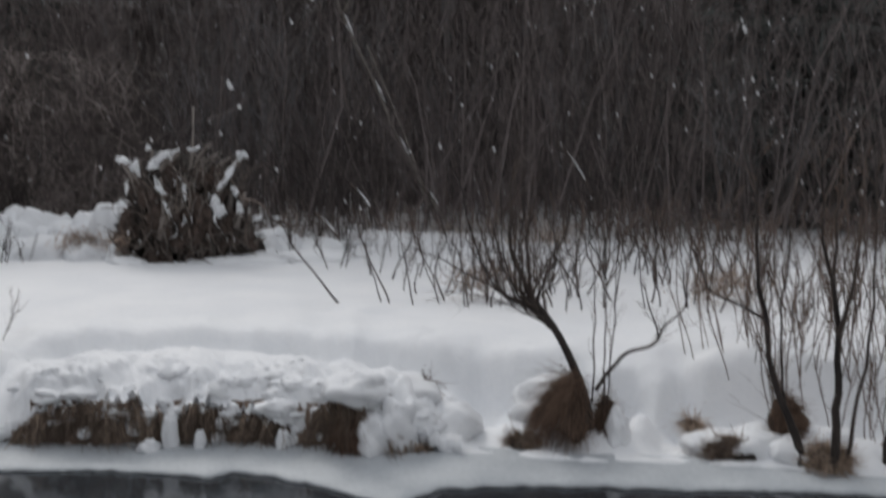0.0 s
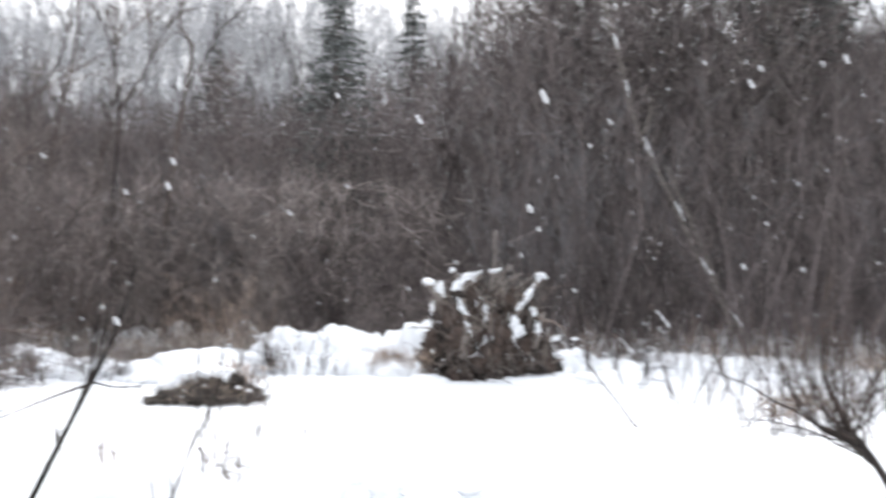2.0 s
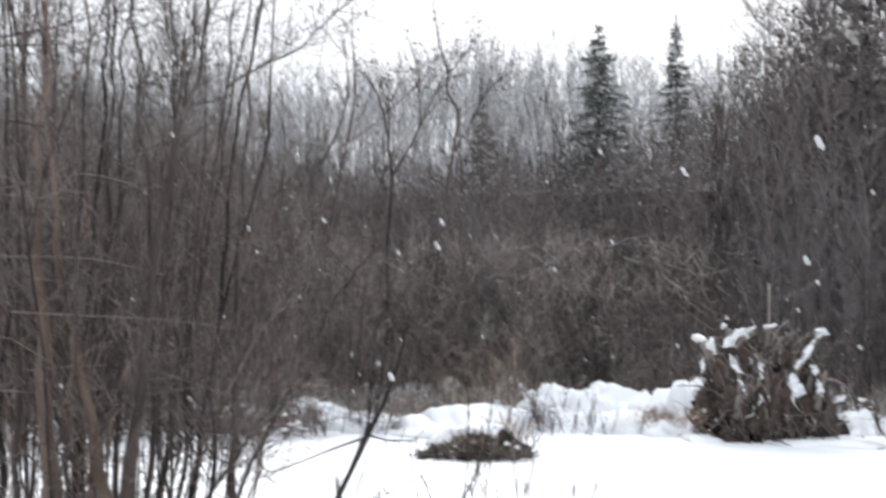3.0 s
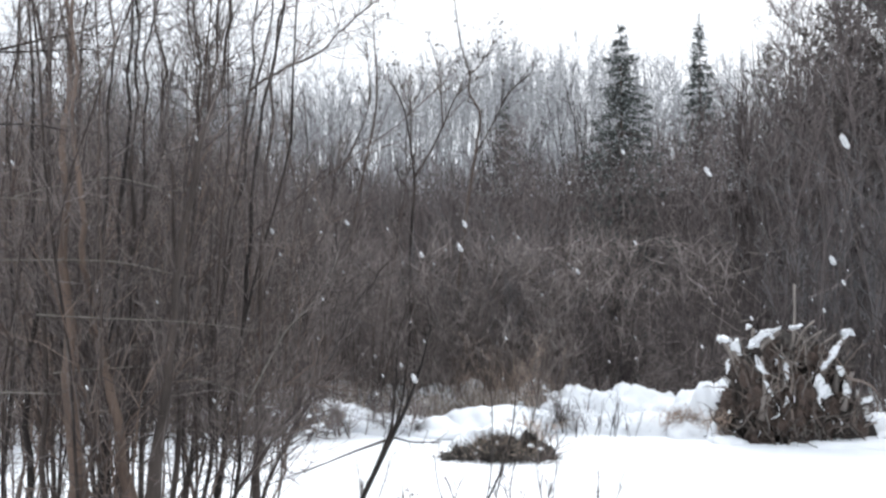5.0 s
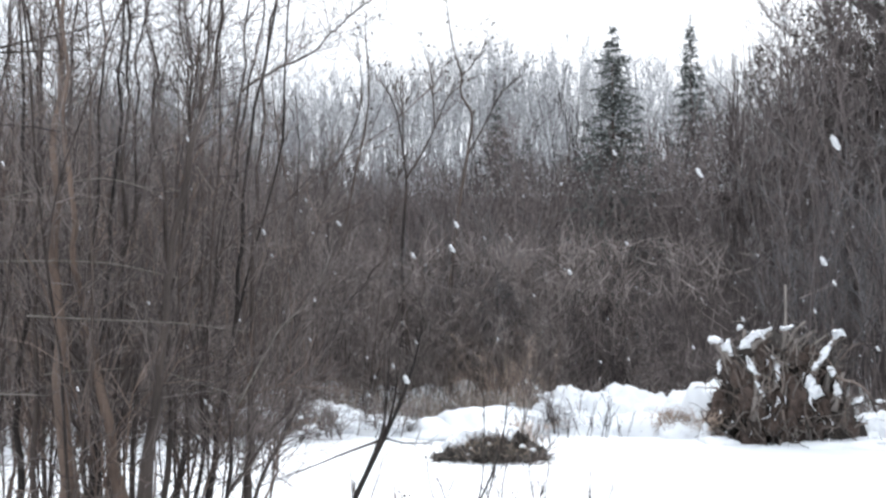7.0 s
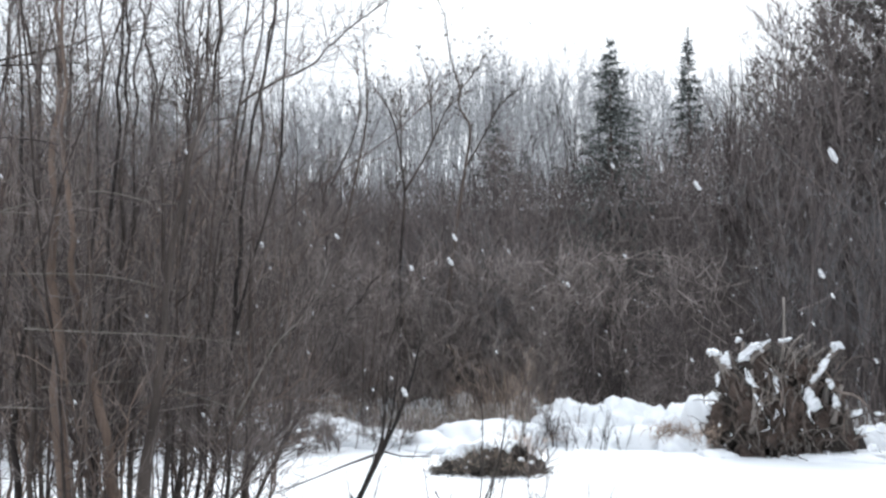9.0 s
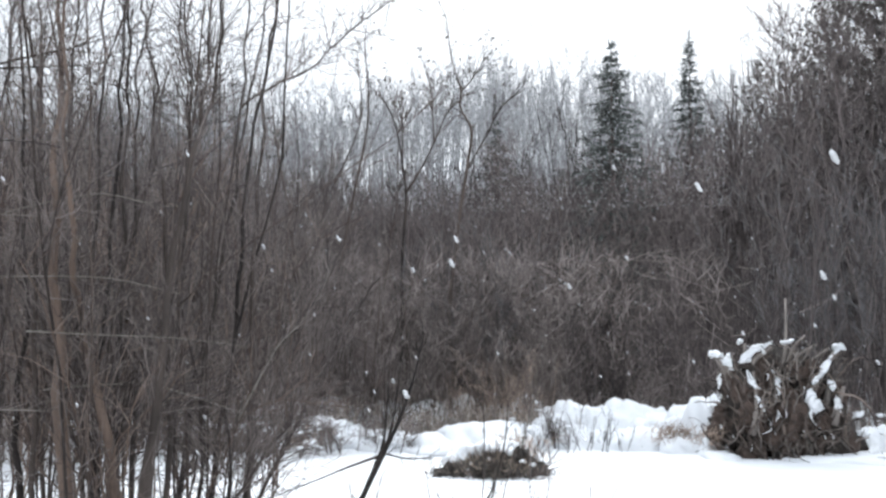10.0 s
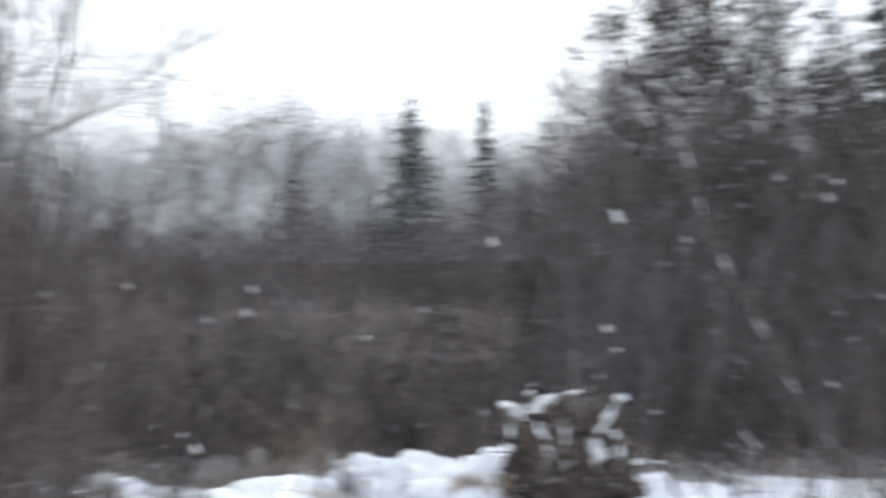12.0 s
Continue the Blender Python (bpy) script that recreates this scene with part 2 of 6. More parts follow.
def twigs_on(geo, pts, rad, count, length, r, spread=0.7, up=0.6, first=0.25, seed=0, again=3, bend=0.12, bias=1.0):
    """Side twigs along a line, each with its own smaller ones."""
    k = len(pts) - 1
    s = (first + (1 - first) * r.random(count) ** bias) * k
    i = np.minimum(s.astype(int), k - 1)
    base = pts[i] + (pts[i + 1] - pts[i]) * (s - i)[:, None]
    d = pts[i + 1] - pts[i]
    d /= np.linalg.norm(d, axis=1)[:, None] + 1e-9
    way = d * up + r.normal(0, spread, (count, 3)) + np.array([0, 0, 0.25])
    way /= np.linalg.norm(way, axis=1)[:, None]
    ln = length * r.uniform(0.4, 1.2, count) * (1.15 - 0.6 * s / k)
    geo.spikes(base, way, ln, rad, bend, seed, rad >= 0.0075)
    if again:
        b2 = np.repeat(base + way * ln[:, None] * 0.25, again, 0) + np.repeat(way * ln[:, None], again, 0) * r.uniform(0.0, 0.6, (count * again, 1))
        w2 = np.repeat(way, again, 0) * 0.8 + r.normal(0, spread * 0.8, (count * again, 3)) + np.array([0, 0, 0.2])
        geo.spikes(b2, w2, np.repeat(ln, again) * r.uniform(0.2, 0.6, count * again), rad * 0.65, bend, seed + 1, True)
    return base, way, ln


# ---- ground, stream and bank ----
def bank_radius(az):
    """How far off the far bank's foot lies in each direction: the stream bends round the camera's place."""
    if az < -20:
        return 5.2 / math.cos(radians(az + 20))
    if az < 9:
        return 7.75 - 2.55 * (9 - az) / 29
    if az > 60:
        return 7.4 * math.cos(radians(18)) / math.cos(radians(az - 42))
    return float(np.interp(az, (9, 14, 20, 28, 31, 40, 56, 60), (7.75, 7.45, 7.38, 7.05, 7.05, 6.92, 7.22, 7.4)))


def near_bank(az):
    """The edge of the near bank, on which the camera stands."""
    turn = [bank_radius(max(-94.0, min(116.0, az + k))) for k in (-21, -14, -7, 0, 7, 14, 21)]
    return 0.53 * sum(turn) / 7 + 0.16 * noise.noise((az * 0.09, 3, 1)) + 0.05 * noise.noise((az * 0.4, 5, 1))


def steepness(az):
    """1 where the bank is an undercut face, 0 where it is a snow slope."""
    return float(np.interp(az, (7.5, 10, 30.5, 33), (0, 1, 1, 0)))


def bank_top(az, q):
    """Height of the snow q metres behind the bank's foot: slope or ledge, then the step up to the meadow."""
    s = steepness(az)
    toe = float(np.interp(az, (32, 35, 50, 56), (0.0, 0.22, 0.18, 0.0))) * (1 + 0.9 * noise.noise((az * 0.45, 9, 3)))
    t = max(0.0, min(1.0, (q - toe) / 2.0))
    fill = 0.5 + 0.7 * noise.noise((az * 0.28, 2, 4))
    shift = 0.16 * noise.noise((az * 0.30, 4, 4)) + 0.12 * noise.noise((az * 0.8, 8, 4)) + float(np.interp(az, (8.5, 10, 12, 14, 20, 26, 29, 33, 40), (-0.6, -0.1, 0.4, 0.60, 0.64, 0.40, 0.2, 0.1, 0.0)))
    u = q - 1.02 - shift
    deep = float(np.interp(az, (9, 12, 16, 21, 24, 27, 31, 36, 48), (0.12, 0.24, 0.25, 0.25, 0.30, 0.35, 0.40, 0.50, 0.44)))
    trough = deep * (0.6 + 0.4 * max(0.0, min(1.0, fill * 1.5))) * math.exp(-((u / (0.22 if u > 0 else 0.55)) ** 2))
    gentle = -0.48 + 0.48 * (1 - (1 - t) ** 2.2) - 0.95 * trough
    rim = -0.27 + 0.25 * (1 - max(0.0, 1 - q / 0.62) ** 1.9) + 0.06 * noise.noise((az * 0.4, 6, 1)) * min(1.0, q / 0.3)
    ledge = min(0.0, rim) - trough
    return gentle * (1 - s) + ledge * s


def ground_height(az, r):
    x, y = math.sin(radians(az)) * r, math.cos(radians(az)) * r
    n1 = noise.noise((x * 0.35, y * 0.35, 3.0))
    n2 = noise.noise((x * 1.3, y * 1.3, 7.0))
    rb = bank_radius(az)
    if -94 < az < 116 and r < rb + 3:
        s = steepness(az)
        t = (r - rb) / 2.2
        if r < rb * 0.75:
            fall = max(0.0, min(1.0, (near_bank(az) - r) / 0.7))
            return -0.9 + 0.9 * fall * fall * (3 - 2 * fall) + 0.03 * n1
        if t < 0:
            return -0.9 if r < rb - 0.35 else -0.9 + 0.42 * (r - rb + 0.35) / 0.35
        z = bank_top(az, r - rb)
        lip = min(1.0, t)
        z += (0.15 * n2 + 0.17 * noise.noise((x * 2.6, y * 2.6, 5.0)) + 0.05 * noise.noise((x * 6.5, y * 6.5, 2.0)) + 0.02 * noise.noise((x * 14.0, y * 14.0, 8.0))) * math.sin(min(1.0, lip * 1.2) * math.pi * 0.9 + 0.2) * (1 - s)
        if s > 0:
            z -= s * (0.14 * max(0.0, 1 - (r - rb) / 1.5) + (0.3 if r - rb < 0.3 else 0.0))
        z += 0.03 * n1 * lip
    else:
        z = 0.05 * n1 + 0.02 * n2
        z *= 1 if r < 25 else 1 + (r - 25) * 0.06
    if r > 40:
        z += 30.0 * (1 - math.exp(-((r - 40) / 75.0) ** 1.5)) * (1 + 0.10 * math.sin(az * 0.11 + 1) + 0.05 * math.sin(az * 0.31))
    return z


def build_ground():
    azs = list(np.arange(-180, -31, 2.0)) + list(np.arange(-30, 63, 0.36)) + list(np.arange(64, 180, 2.0))
    rs = [0.02, 0.8, 1.4] + list(np.arange(1.8, 4.5, 0.14)) + [4.8, 5.2, 5.6, 6.0] + list(np.arange(6.3, 10.2, 0.07))
    while rs[-1] < 420:
        rs.append(rs[-1] * 1.038)
    na, nr = len(azs), len(rs)
    v = np.array([(math.sin(radians(a)) * r, math.cos(radians(a)) * r, ground_height(a, r)) for a in azs for r in rs])
    i, j = np.meshgrid(np.arange(na), np.arange(nr - 1), indexing="ij")
    p, q = (i * nr + j).ravel(), (((i + 1) % na) * nr + j).ravel()
    f = np.vstack([np.stack([p, p + 1, q + 1], 1), np.stack([p, q + 1, q], 1)])
    hub = len(v)
    v = np.vstack([v, [(0, 0, ground_height(0, 0.0))]])
    ring = np.arange(na) * nr
    f = np.vstack([f, np.stack([np.full(na, hub), ring, np.roll(ring, -1)], 1)])
    g = new("ground", np_mesh("ground", v, f, SNOW, True))
    tagged(g, "deep fresh snow over a rolling meadow and wooded hill", "snow ground", kind="structure")


build_ground()


def build_water():
    g = Geo()
    v, f = [], []
    azs = np.arange(-94, 117, 1.5)
    for a in azs:
        rb = bank_radius(a)
        for r in (near_bank(a) - 0.7, rb * 0.68, rb - 0.9, rb - 0.15):
            v.append(away(a, r, -0.56))
    for i in range(len(azs) - 1):
        for j in range(3):
            p = i * 4 + j
            f += [(p, p + 1, p + 5), (p, p + 5, p + 4)]
    g.add(v, f)
    tagged(new("water", g.mesh("water", WATER, True)), "dark still open stream water reflecting the trees", "water", kind="structure")


build_water()


def build_ice():
    """The shelf of ice along the far bank, with an uneven edge."""
    g = Geo()
    azs = np.arange(-60, 90, 0.35)
    v, f = [], []
    for a in azs:
        rb = bank_radius(a)
        edge = float(np.interp(a, (-35, 8, 14, 19.5, 20.6, 22, 25, 28, 30, 32, 36, 46, 56, 76),
                               (4.3, 7.2, 6.97, 6.66, 6.78, 6.68, 6.45, 6.15, 6.05, 6.32, 6.42, 6.56, 6.9, 7.3)))
        if a < 8 or a > 60:
            edge = rb - 0.6
        edge += 0.05 * noise.noise((a * 0.9, 0, 1)) + 0.03 * noise.noise((a * 2.7, 4, 1))
        rows = ((edge + 0.03, -0.575), (edge, -0.55), (edge + 0.02, -0.535), (edge + 0.25 * (rb - edge), -0.53), (edge + 0.6 * (rb - edge), -0.522), (rb + 0.12, -0.50))
        for r, z in rows:
            v.append(away(a, r, z + 0.006 * noise.noise((a * 0.8, r * 3, 2))))
    k = 6
    for i in range(len(azs) - 1):
        for j in range(k - 1):
            p = i * k + j
            f += [(p, p + 1, p + k + 1), (p, p + k + 1, p + k)]
    g.add(v, f)
    tagged(new("ice_shelf", g.mesh("ice_shelf", ICE, True)), "grey slushy shelf ice along the snowy stream bank", "ice", kind="structure")


build_ice()


def lip_low(a):
    """How far down the snow hangs over the bank's face."""
    return float(np.interp(a, (8.2, 9, 10.5, 12, 14, 15, 15.6, 16.2, 16.6, 17.4, 18, 18.6, 19.3, 21, 22.8, 23.5, 24.6, 25.4, 26, 28, 28.6, 29.3, 30.2, 31, 33.6),
                           (-0.5, -0.5, -0.34, -0.28, -0.23, -0.25, -0.19, -0.46, -0.27, -0.46, -0.28, -0.27, -0.28, -0.33, -0.36, -0.42, -0.49, -0.28, -0.22, -0.23, -0.48, -0.38, -0.42, -0.5, -0.52)))


def build_bank():
    """The undercut earth face, hung with dead grass, and the snow that rolls over it."""
    g = Geo()
    azs = np.arange(10.2, 31.0, 0.15)
    v, f = [], []
    k = 9
    for a in azs:
        rb = bank_radius(a)
        for j in range(k):
            t = j / (k - 1)
            z = -0.56 + 0.34 * t
            r = rb - 0.01 + 0.09 * t + 0.06 * noise.noise((a * 0.55, z * 5, 4)) + 0.035 * noise.noise((a * 2.2, z * 14, 9))
            v.append(away(a, r, z))
    for i in range(len(azs) - 1):
        for j in range(k - 1):
            p = i * k + j
            f += [(p, p + 1, p + k + 1), (p, p + k + 1, p + k)]
    g.add(v, f)
    tagged(new("bank_face", g.mesh("bank_face", SOIL, True)), "undercut brown earth stream bank with dead grass", "stream bank", kind="structure")
    h = Geo()
    n = 4200
    a = rng.uniform(9.2, 31.8, n)
    a = a[np.array([noise.noise((q * 0.6, 3, 5)) > -0.35 for q in a])]
    n = len(a)
    base = np.array([away(q, bank_radius(q) + rng.uniform(-0.06, 0.03), lip_low(q) + 0.045 - 0.16 * rng.random() ** 2) for q in a])
    way = np.array([away(q, -0.22) for q in a]) + np.array([0, 0, -1.0]) + rng.normal(0, 0.22, (n, 3))
    comb = np.array([noise.noise_vector((q * 2.3, 1, 9))[:] for q in a]) * 0.9
    h.spikes(base, way + comb, rng.uniform(0.06, 0.28, n), rng.uniform(0.002, 0.005, n), 0.22, 5)
    tagged(new("grass_fringe", h.mesh("grass_fringe", STRAW)), "straw-brown dead grass hanging over the bank", "dead grass", kind="stuff")

    # the rolled snow lip
    g = Geo()
    azs = np.arange(8.2, 33.6, 0.12)
    v, f = [], []
    for a in azs:
        rb = bank_radius(a)
        e = min(1.0, (a - 8.2) / 2.5, (33.6 - a) / 2.5)
        e = max(0.0, e)
        low = lip_low(a) + 0.035
        low += 0.06 * noise.noise((a * 1.3, 5, 2)) + 0.13 * noise.noise((a * 3.6, 8, 2)) + 0.08 * noise.noise((a * 9.0, 8, 7))
        low = max(-0.53, low * e - 0.53 * (1 - e))
        b = 0.03 + 0.07 * noise.noise((a * 0.6, 2, 6)) + 0.04 * noise.noise((a * 1.3, 6, 6))
        hump = 0.03 * e - 0.04 * (1 - e)
        rows = [(q, bank_top(a, q) + hump * (0.25 if q > 2.05 else 1)) for q in [2.4, 2.25, 2.1, 2.0, 1.9, 1.82, 1.74] + [1.66 - 0.04 * s for s in range(39)]]
        prof = [(rb + 2.7, -0.05)] + [(rb + q, z) for q, z in rows]
        prof += [(rb + 0.04 + b, bank_top(a, 0.0) + hump), (rb - 0.03 + b, min(-0.24, (low - 0.24) * 0.5)), (rb - 0.06 + b, low + 0.03), (rb - 0.02 + b, low), (rb + 0.08, low + 0.005), (rb + 0.25, low + 0.03)]
        for q, (r, z) in enumerate(prof):
            if q > 24:
                x, y, _ = away(a, r)
                r += (0.07 * noise.noise((x * 2.6, y * 2.6, z * 4)) + 0.055 * noise.noise((x * 7, y * 7, z * 9)) + 0.03 * noise.noise((x * 18, y * 18, z * 20))) * e
            x, y, _ = away(a, r)
            rough = max(0.0, 1 - max(0.0, r - rb - 0.3) / 0.8)
            dz = (0.04 * noise.noise((x * 1.6, y * 1.6, 4)) + (0.02 + 0.03 * rough) * noise.noise((x * 4.5, y * 4.5, 9)) + (0.008 + 0.022 * rough) * noise.noise((x * 11, y * 11, 3)) + 0.022 * rough * noise.noise((x * 24, y * 24, 6))) * (0.2 if q == 0 else 1) * e
            v.append((x, y, z + dz - (0.03 if q == 0 else 0)))
    k = len(prof)
    for i in range(len(azs) - 1):
        for j in range(k - 1):
            p = i * k + j
            f += [(p, p + 1, p + k + 1), (p, p + k + 1, p + k)]
    g.add(v, f)
    lip = tagged(new("snow_cornice", g.mesh("snow_cornice", SNOW, True)), "thick rounded snow lip rolling over the bank", "snow cornice", kind="structure")
    # clumps that broke loose along the edge
    r = np.random.default_rng(43)
    for q in range(64):
        a = r.uniform(9.5, 32.0)
        w = 0.03 + 0.09 * r.random() ** 2
        back = r.uniform(-0.02, 0.34)
        g = Geo()
        g.lump(away(a, bank_radius(a) + back, bank_top(a, back) - 0.25 * w), (w * r.uniform(1.0, 1.8), w, w * r.uniform(0.5, 0.8)), 400 + q, 0.5, 12, 20)
        part("snow_clump", g, SNOW, lip, smooth=True)


build_bank()


def snow_lump(at, size, seed, label="rounded lump of fallen snow on the bank", group="snow lumps", rough=0.42):
    g = Geo()
    g.lump((0, 0, 0), size, seed, rough if max(size) > 0.15 else 0.42, 14, 24)
    ob = new("snow_lump", g.mesh("snow_lump", SNOW, True))
    ob.matrix_basis = Matrix.Translation(at)
    tagged(ob, label, "snow lump", group)
    return ob


for q, (az, d, z, sx, sz) in enumerate(((16.2, 7.27, -0.51, 0.08, 0.07), (18.9, 7.27, -0.49, 0.045, 0.09), (23.4, 7.16, -0.47, 0.05, 0.08), (17.3, 7.3, -0.42, 0.06, 0.16),
                                        (28.6, 7.0, -0.42, 0.13, 0.16), (29.8, 7.05, -0.35, 0.16, 0.2), (27.6, 7.15, -0.1, 0.24, 0.12), (31.0, 7.2, -0.38, 0.2, 0.2))):
    snow_lump(away(az, d, z), (sx, sx * 0.8, sz), q + 1)


# clots of snow clinging to the grass of the face
r_ = np.random.default_rng(41)
for q in range(30):
    az = r_.uniform(10.8, 31.0)
    w = r_.uniform(0.018, 0.055)
    snow_lump(away(az, bank_radius(az) - 0.02, r_.uniform(-0.5, -0.24)), (w * 1.3, w * 0.6, w * r_.uniform(0.5, 1.5)), 50 + q, "clot of snow clinging to the grassy bank face", "snow clots")


# ---- snow mounds behind the meadow ----
def snow_mound(az, d, width, depth, height, seed):
    g = Geo()
    g.lump((0, 0, 0), (width, depth, height), seed, 0.36, 18, 32)
    ob = new("snow_mound", g.mesh("snow_mound", SNOW, True))
    ob.matrix_basis = Matrix.Translation(away(az, d, -0.05)) @ pose(0, 0, 0, 0, 0, -az)
    return tagged(ob, "smooth snow-covered mound at the edge of the thicket", "snow mound", "snow mounds")


near_mounds = (
        (-9.5, 16.0, 0.8, 0.7, 0.34), (-5.9, 15.6, 0.32, 0.4, 0.50), (-6.2, 16.2, 0.75, 0.6, 0.40), (-4.2, 15.8, 0.5, 0.5, 0.34), (-1.8, 15.6, 0.75, 0.8, 0.26), (0.4, 15.2, 0.7, 0.8, 0.28), (2.6, 15.2, 0.95, 0.8, 0.38), (4.9, 16.0, 0.6, 0.7, 0.38))
far_mounds = (
        (7.0, 16.4, 0.62, 0.7, 0.62), (8.6, 16.2, 0.42, 0.6, 0.62), (9.8, 16.5, 0.60, 0.7, 0.68), (11.6, 16.5, 0.55, 0.6, 0.56), (12.9, 16.0, 0.55, 0.6, 0.56),
        (13.5, 15.9, 0.75, 0.6, 0.60), (14.5, 15.6, 0.42, 0.5, 0.80), (8.0, 15.6, 0.55, 0.5, 0.36), (10.8, 15.6, 0.6, 0.5, 0.34), (13.4, 15.2, 0.4, 0.4, 0.30), (14.75, 14.75, 0.16, 0.2, 0.28),
        (21.6, 14.5, 0.9, 0.5, 0.15), (24.6, 14.6, 1.1, 0.6, 0.17), (15.2, 14.35, 0.30, 0.25, 0.16), (22.3, 15.6, 0.30, 0.3, 0.42), (22.9, 16.0, 0.4, 0.4, 0.35), (24.5, 16.5, 0.7, 0.5, 0.22), (29.0, 17.5, 1.4, 0.8, 0.22), (33.0, 18.0, 1.0, 0.8, 0.16), (-12.5, 16.5, 0.8, 0.7, 0.25))
back_drifts = (
        (-8.2, 17.9, 0.9, 0.5, 0.50), (-5.6, 17.7, 0.8, 0.5, 0.58), (-3.0, 18.0, 0.9, 0.5, 0.52), (-0.6, 17.7, 0.8, 0.5, 0.56), (1.6, 18.0, 0.7, 0.5, 0.60), (3.4, 17.8, 0.8, 0.5, 0.52), (5.4, 17.9, 0.7, 0.5, 0.60),
        (-4.4, 17.2, 0.25, 0.3, 0.44), (-2.0, 17.1, 0.3, 0.3, 0.38), (0.4, 17.2, 0.25, 0.3, 0.46), (-7.0, 17.2, 0.25, 0.3, 0.44))
for q, (az, d, w, dp, h) in enumerate(near_mounds + far_mounds + back_drifts):
    snow_mound(az, d, w, dp, h, q + 3)


# ---- upturned root plate ----
def build_root_plate():
    at = away(18.3, 14.75, 0.0)
    root = thing("root_plate", at, "upturned dark tree roots and earth capped with snow", "root plate")
    root.matrix_basis = Matrix.Translation(at) @ pose(0, 0, 0, 0, 0, -18.3)
    g = Geo()
    g.lump((0, 0.25, 0.62), (0.76, 0.40, 0.66), 5, 0.6, 18, 32)
    g.lump((-0.25, 0.2, 0.34), (0.66, 0.40, 0.50), 8, 0.5, 12, 22)
    g.lump((0.42, 0.2, 0.26), (0.56, 0.42, 0.48), 9, 0.5, 12, 22)
    # core coloured near-black to imitate shade between the roots
    part("earth_core", g, SOD, root, "clinging earth, coloured dark for shaded gaps between roots", True)
    r = np.random.default_rng(21)

    def half_width(z):
        return 0.96 * math.sqrt(max(0.06, 1 - (max(0.0, z - 0.25) / 1.2) ** 2))

    def drawn_in(x, z):
        """The crown leans in over its foot."""
        k = min(1.0, max(0.0, z / 0.5))
        return x * (1 - 0.10 * k) if x < 0.1 else 0.09 + (x - 0.1) * (1 - 0.20 * k)

    def crown(line):
        return [(drawn_in(x, z), y, z) for x, y, z in line]

    # clods of earth held between the roots
    for q in range(120):
        z = r.uniform(0.02, 1.25)
        s = r.uniform(-1, 1) * half_width(z) * 0.92 - 0.02 + (0.14 if z < 0.25 else 0.0)
        w = r.uniform(0.035, 0.12)
        g = Geo()
        g.lump((s, -0.14 - 0.18 * r.random() + 0.25 * abs(s) ** 2, z), (w, w * 0.8, w * r.uniform(0.9, 2.0)), 300 + q, 0.9, 8, 12)
        part("earth_clod", g, SOD if q % 6 == 0 else ROOTSOIL, root)
    # roots, thick ones hanging and rising across the face
    for q in range(300):
        z0 = 1.15 * r.random() ** 1.3
        s = r.uniform(-1, 1) * half_width(z0) * 0.9
        way = (s * 0.3 + r.normal(0, 0.3), r.normal(-0.12, 0.12), r.normal(0.85, 0.35) * (1 if r.random() < 0.7 else -1))
        ln = r.uniform(0.18, 0.62)
        pts = crooked((s, -0.38 + 0.30 * s * s + r.uniform(0, 0.1), z0), way, ln, 6, 0.3, 0, r)
        pts[:, 2] = np.clip(pts[:, 2], -0.05, 1.5)
        g = Geo()
        r0 = r.uniform(0.014, 0.030) if q % 4 == 0 else r.uniform(0.006, 0.015)
        g.tube(pts, taper(r0, r0 * 0.4, 7), 6)
        part("root", g, (ROOT, ROOTGREY, BARK, ROOTGREY)[q % 4], root, smooth=True)
    g = Geo()
    n = 1000
    base = np.stack([r.uniform(-0.95, 0.95, n), r.uniform(-0.32, 0.35, n), r.uniform(0.0, 1.25, n)], 1)
    base[:, 0] *= np.sqrt(np.clip(1.0 - (base[:, 2] / 1.6) ** 2, 0.1, 1))
    way = r.normal(0, 0.6, (n, 3)) + np.array([0, -0.2, 0.2])
    g.spikes(base, way, r.uniform(0.08, 0.3, n), 0.005, 0.3, 4)
    tagged(part("root_fringe", g, ROOT, root), kind="stuff")
    # loose thin roots over the top, towards the wood
    for q in range(44):
        s = r.uniform(-0.1, 0.68)
        pts = crooked((s, r.uniform(-0.1, 0.3), r.uniform(0.9, 1.2)), (r.normal(0.6, 0.6), r.normal(0, 0.2), 0.8), r.uniform(0.3, 0.75), 6, 0.2, -0.06, r)
        g = Geo()
        g.tube(pts, taper(0.012, 0.004, 7), 5)
        part("root", g, ROOTGREY if q % 2 else ROOT, root, smooth=True)
    # thick stubs whose tops carry snow
    left_stubs = (
        ((-0.70, -0.15, 0.85), (-0.80, -0.2, 1.20), (-0.92, -0.2, 1.34), 0.045),
        ((-0.62, -0.15, 0.70), (-0.68, -0.2, 1.05), (-0.78, -0.22, 1.27), 0.05),
        ((-0.50, -0.1, 0.90), (-0.50, -0.1, 1.25), (-0.49, -0.1, 1.52), 0.035),
        ((-0.45, -0.25, 0.80), (-0.38, -0.25, 1.25), (-0.10, -0.2, 1.47), 0.055),
        ((-0.38, -0.30, 0.30), (-0.33, -0.32, 0.75), (-0.38, -0.28, 1.20), 0.045),
        ((-0.05, -0.35, 0.75), (-0.03, -0.32, 1.00), (0.00, -0.3, 1.20), 0.04),
    )
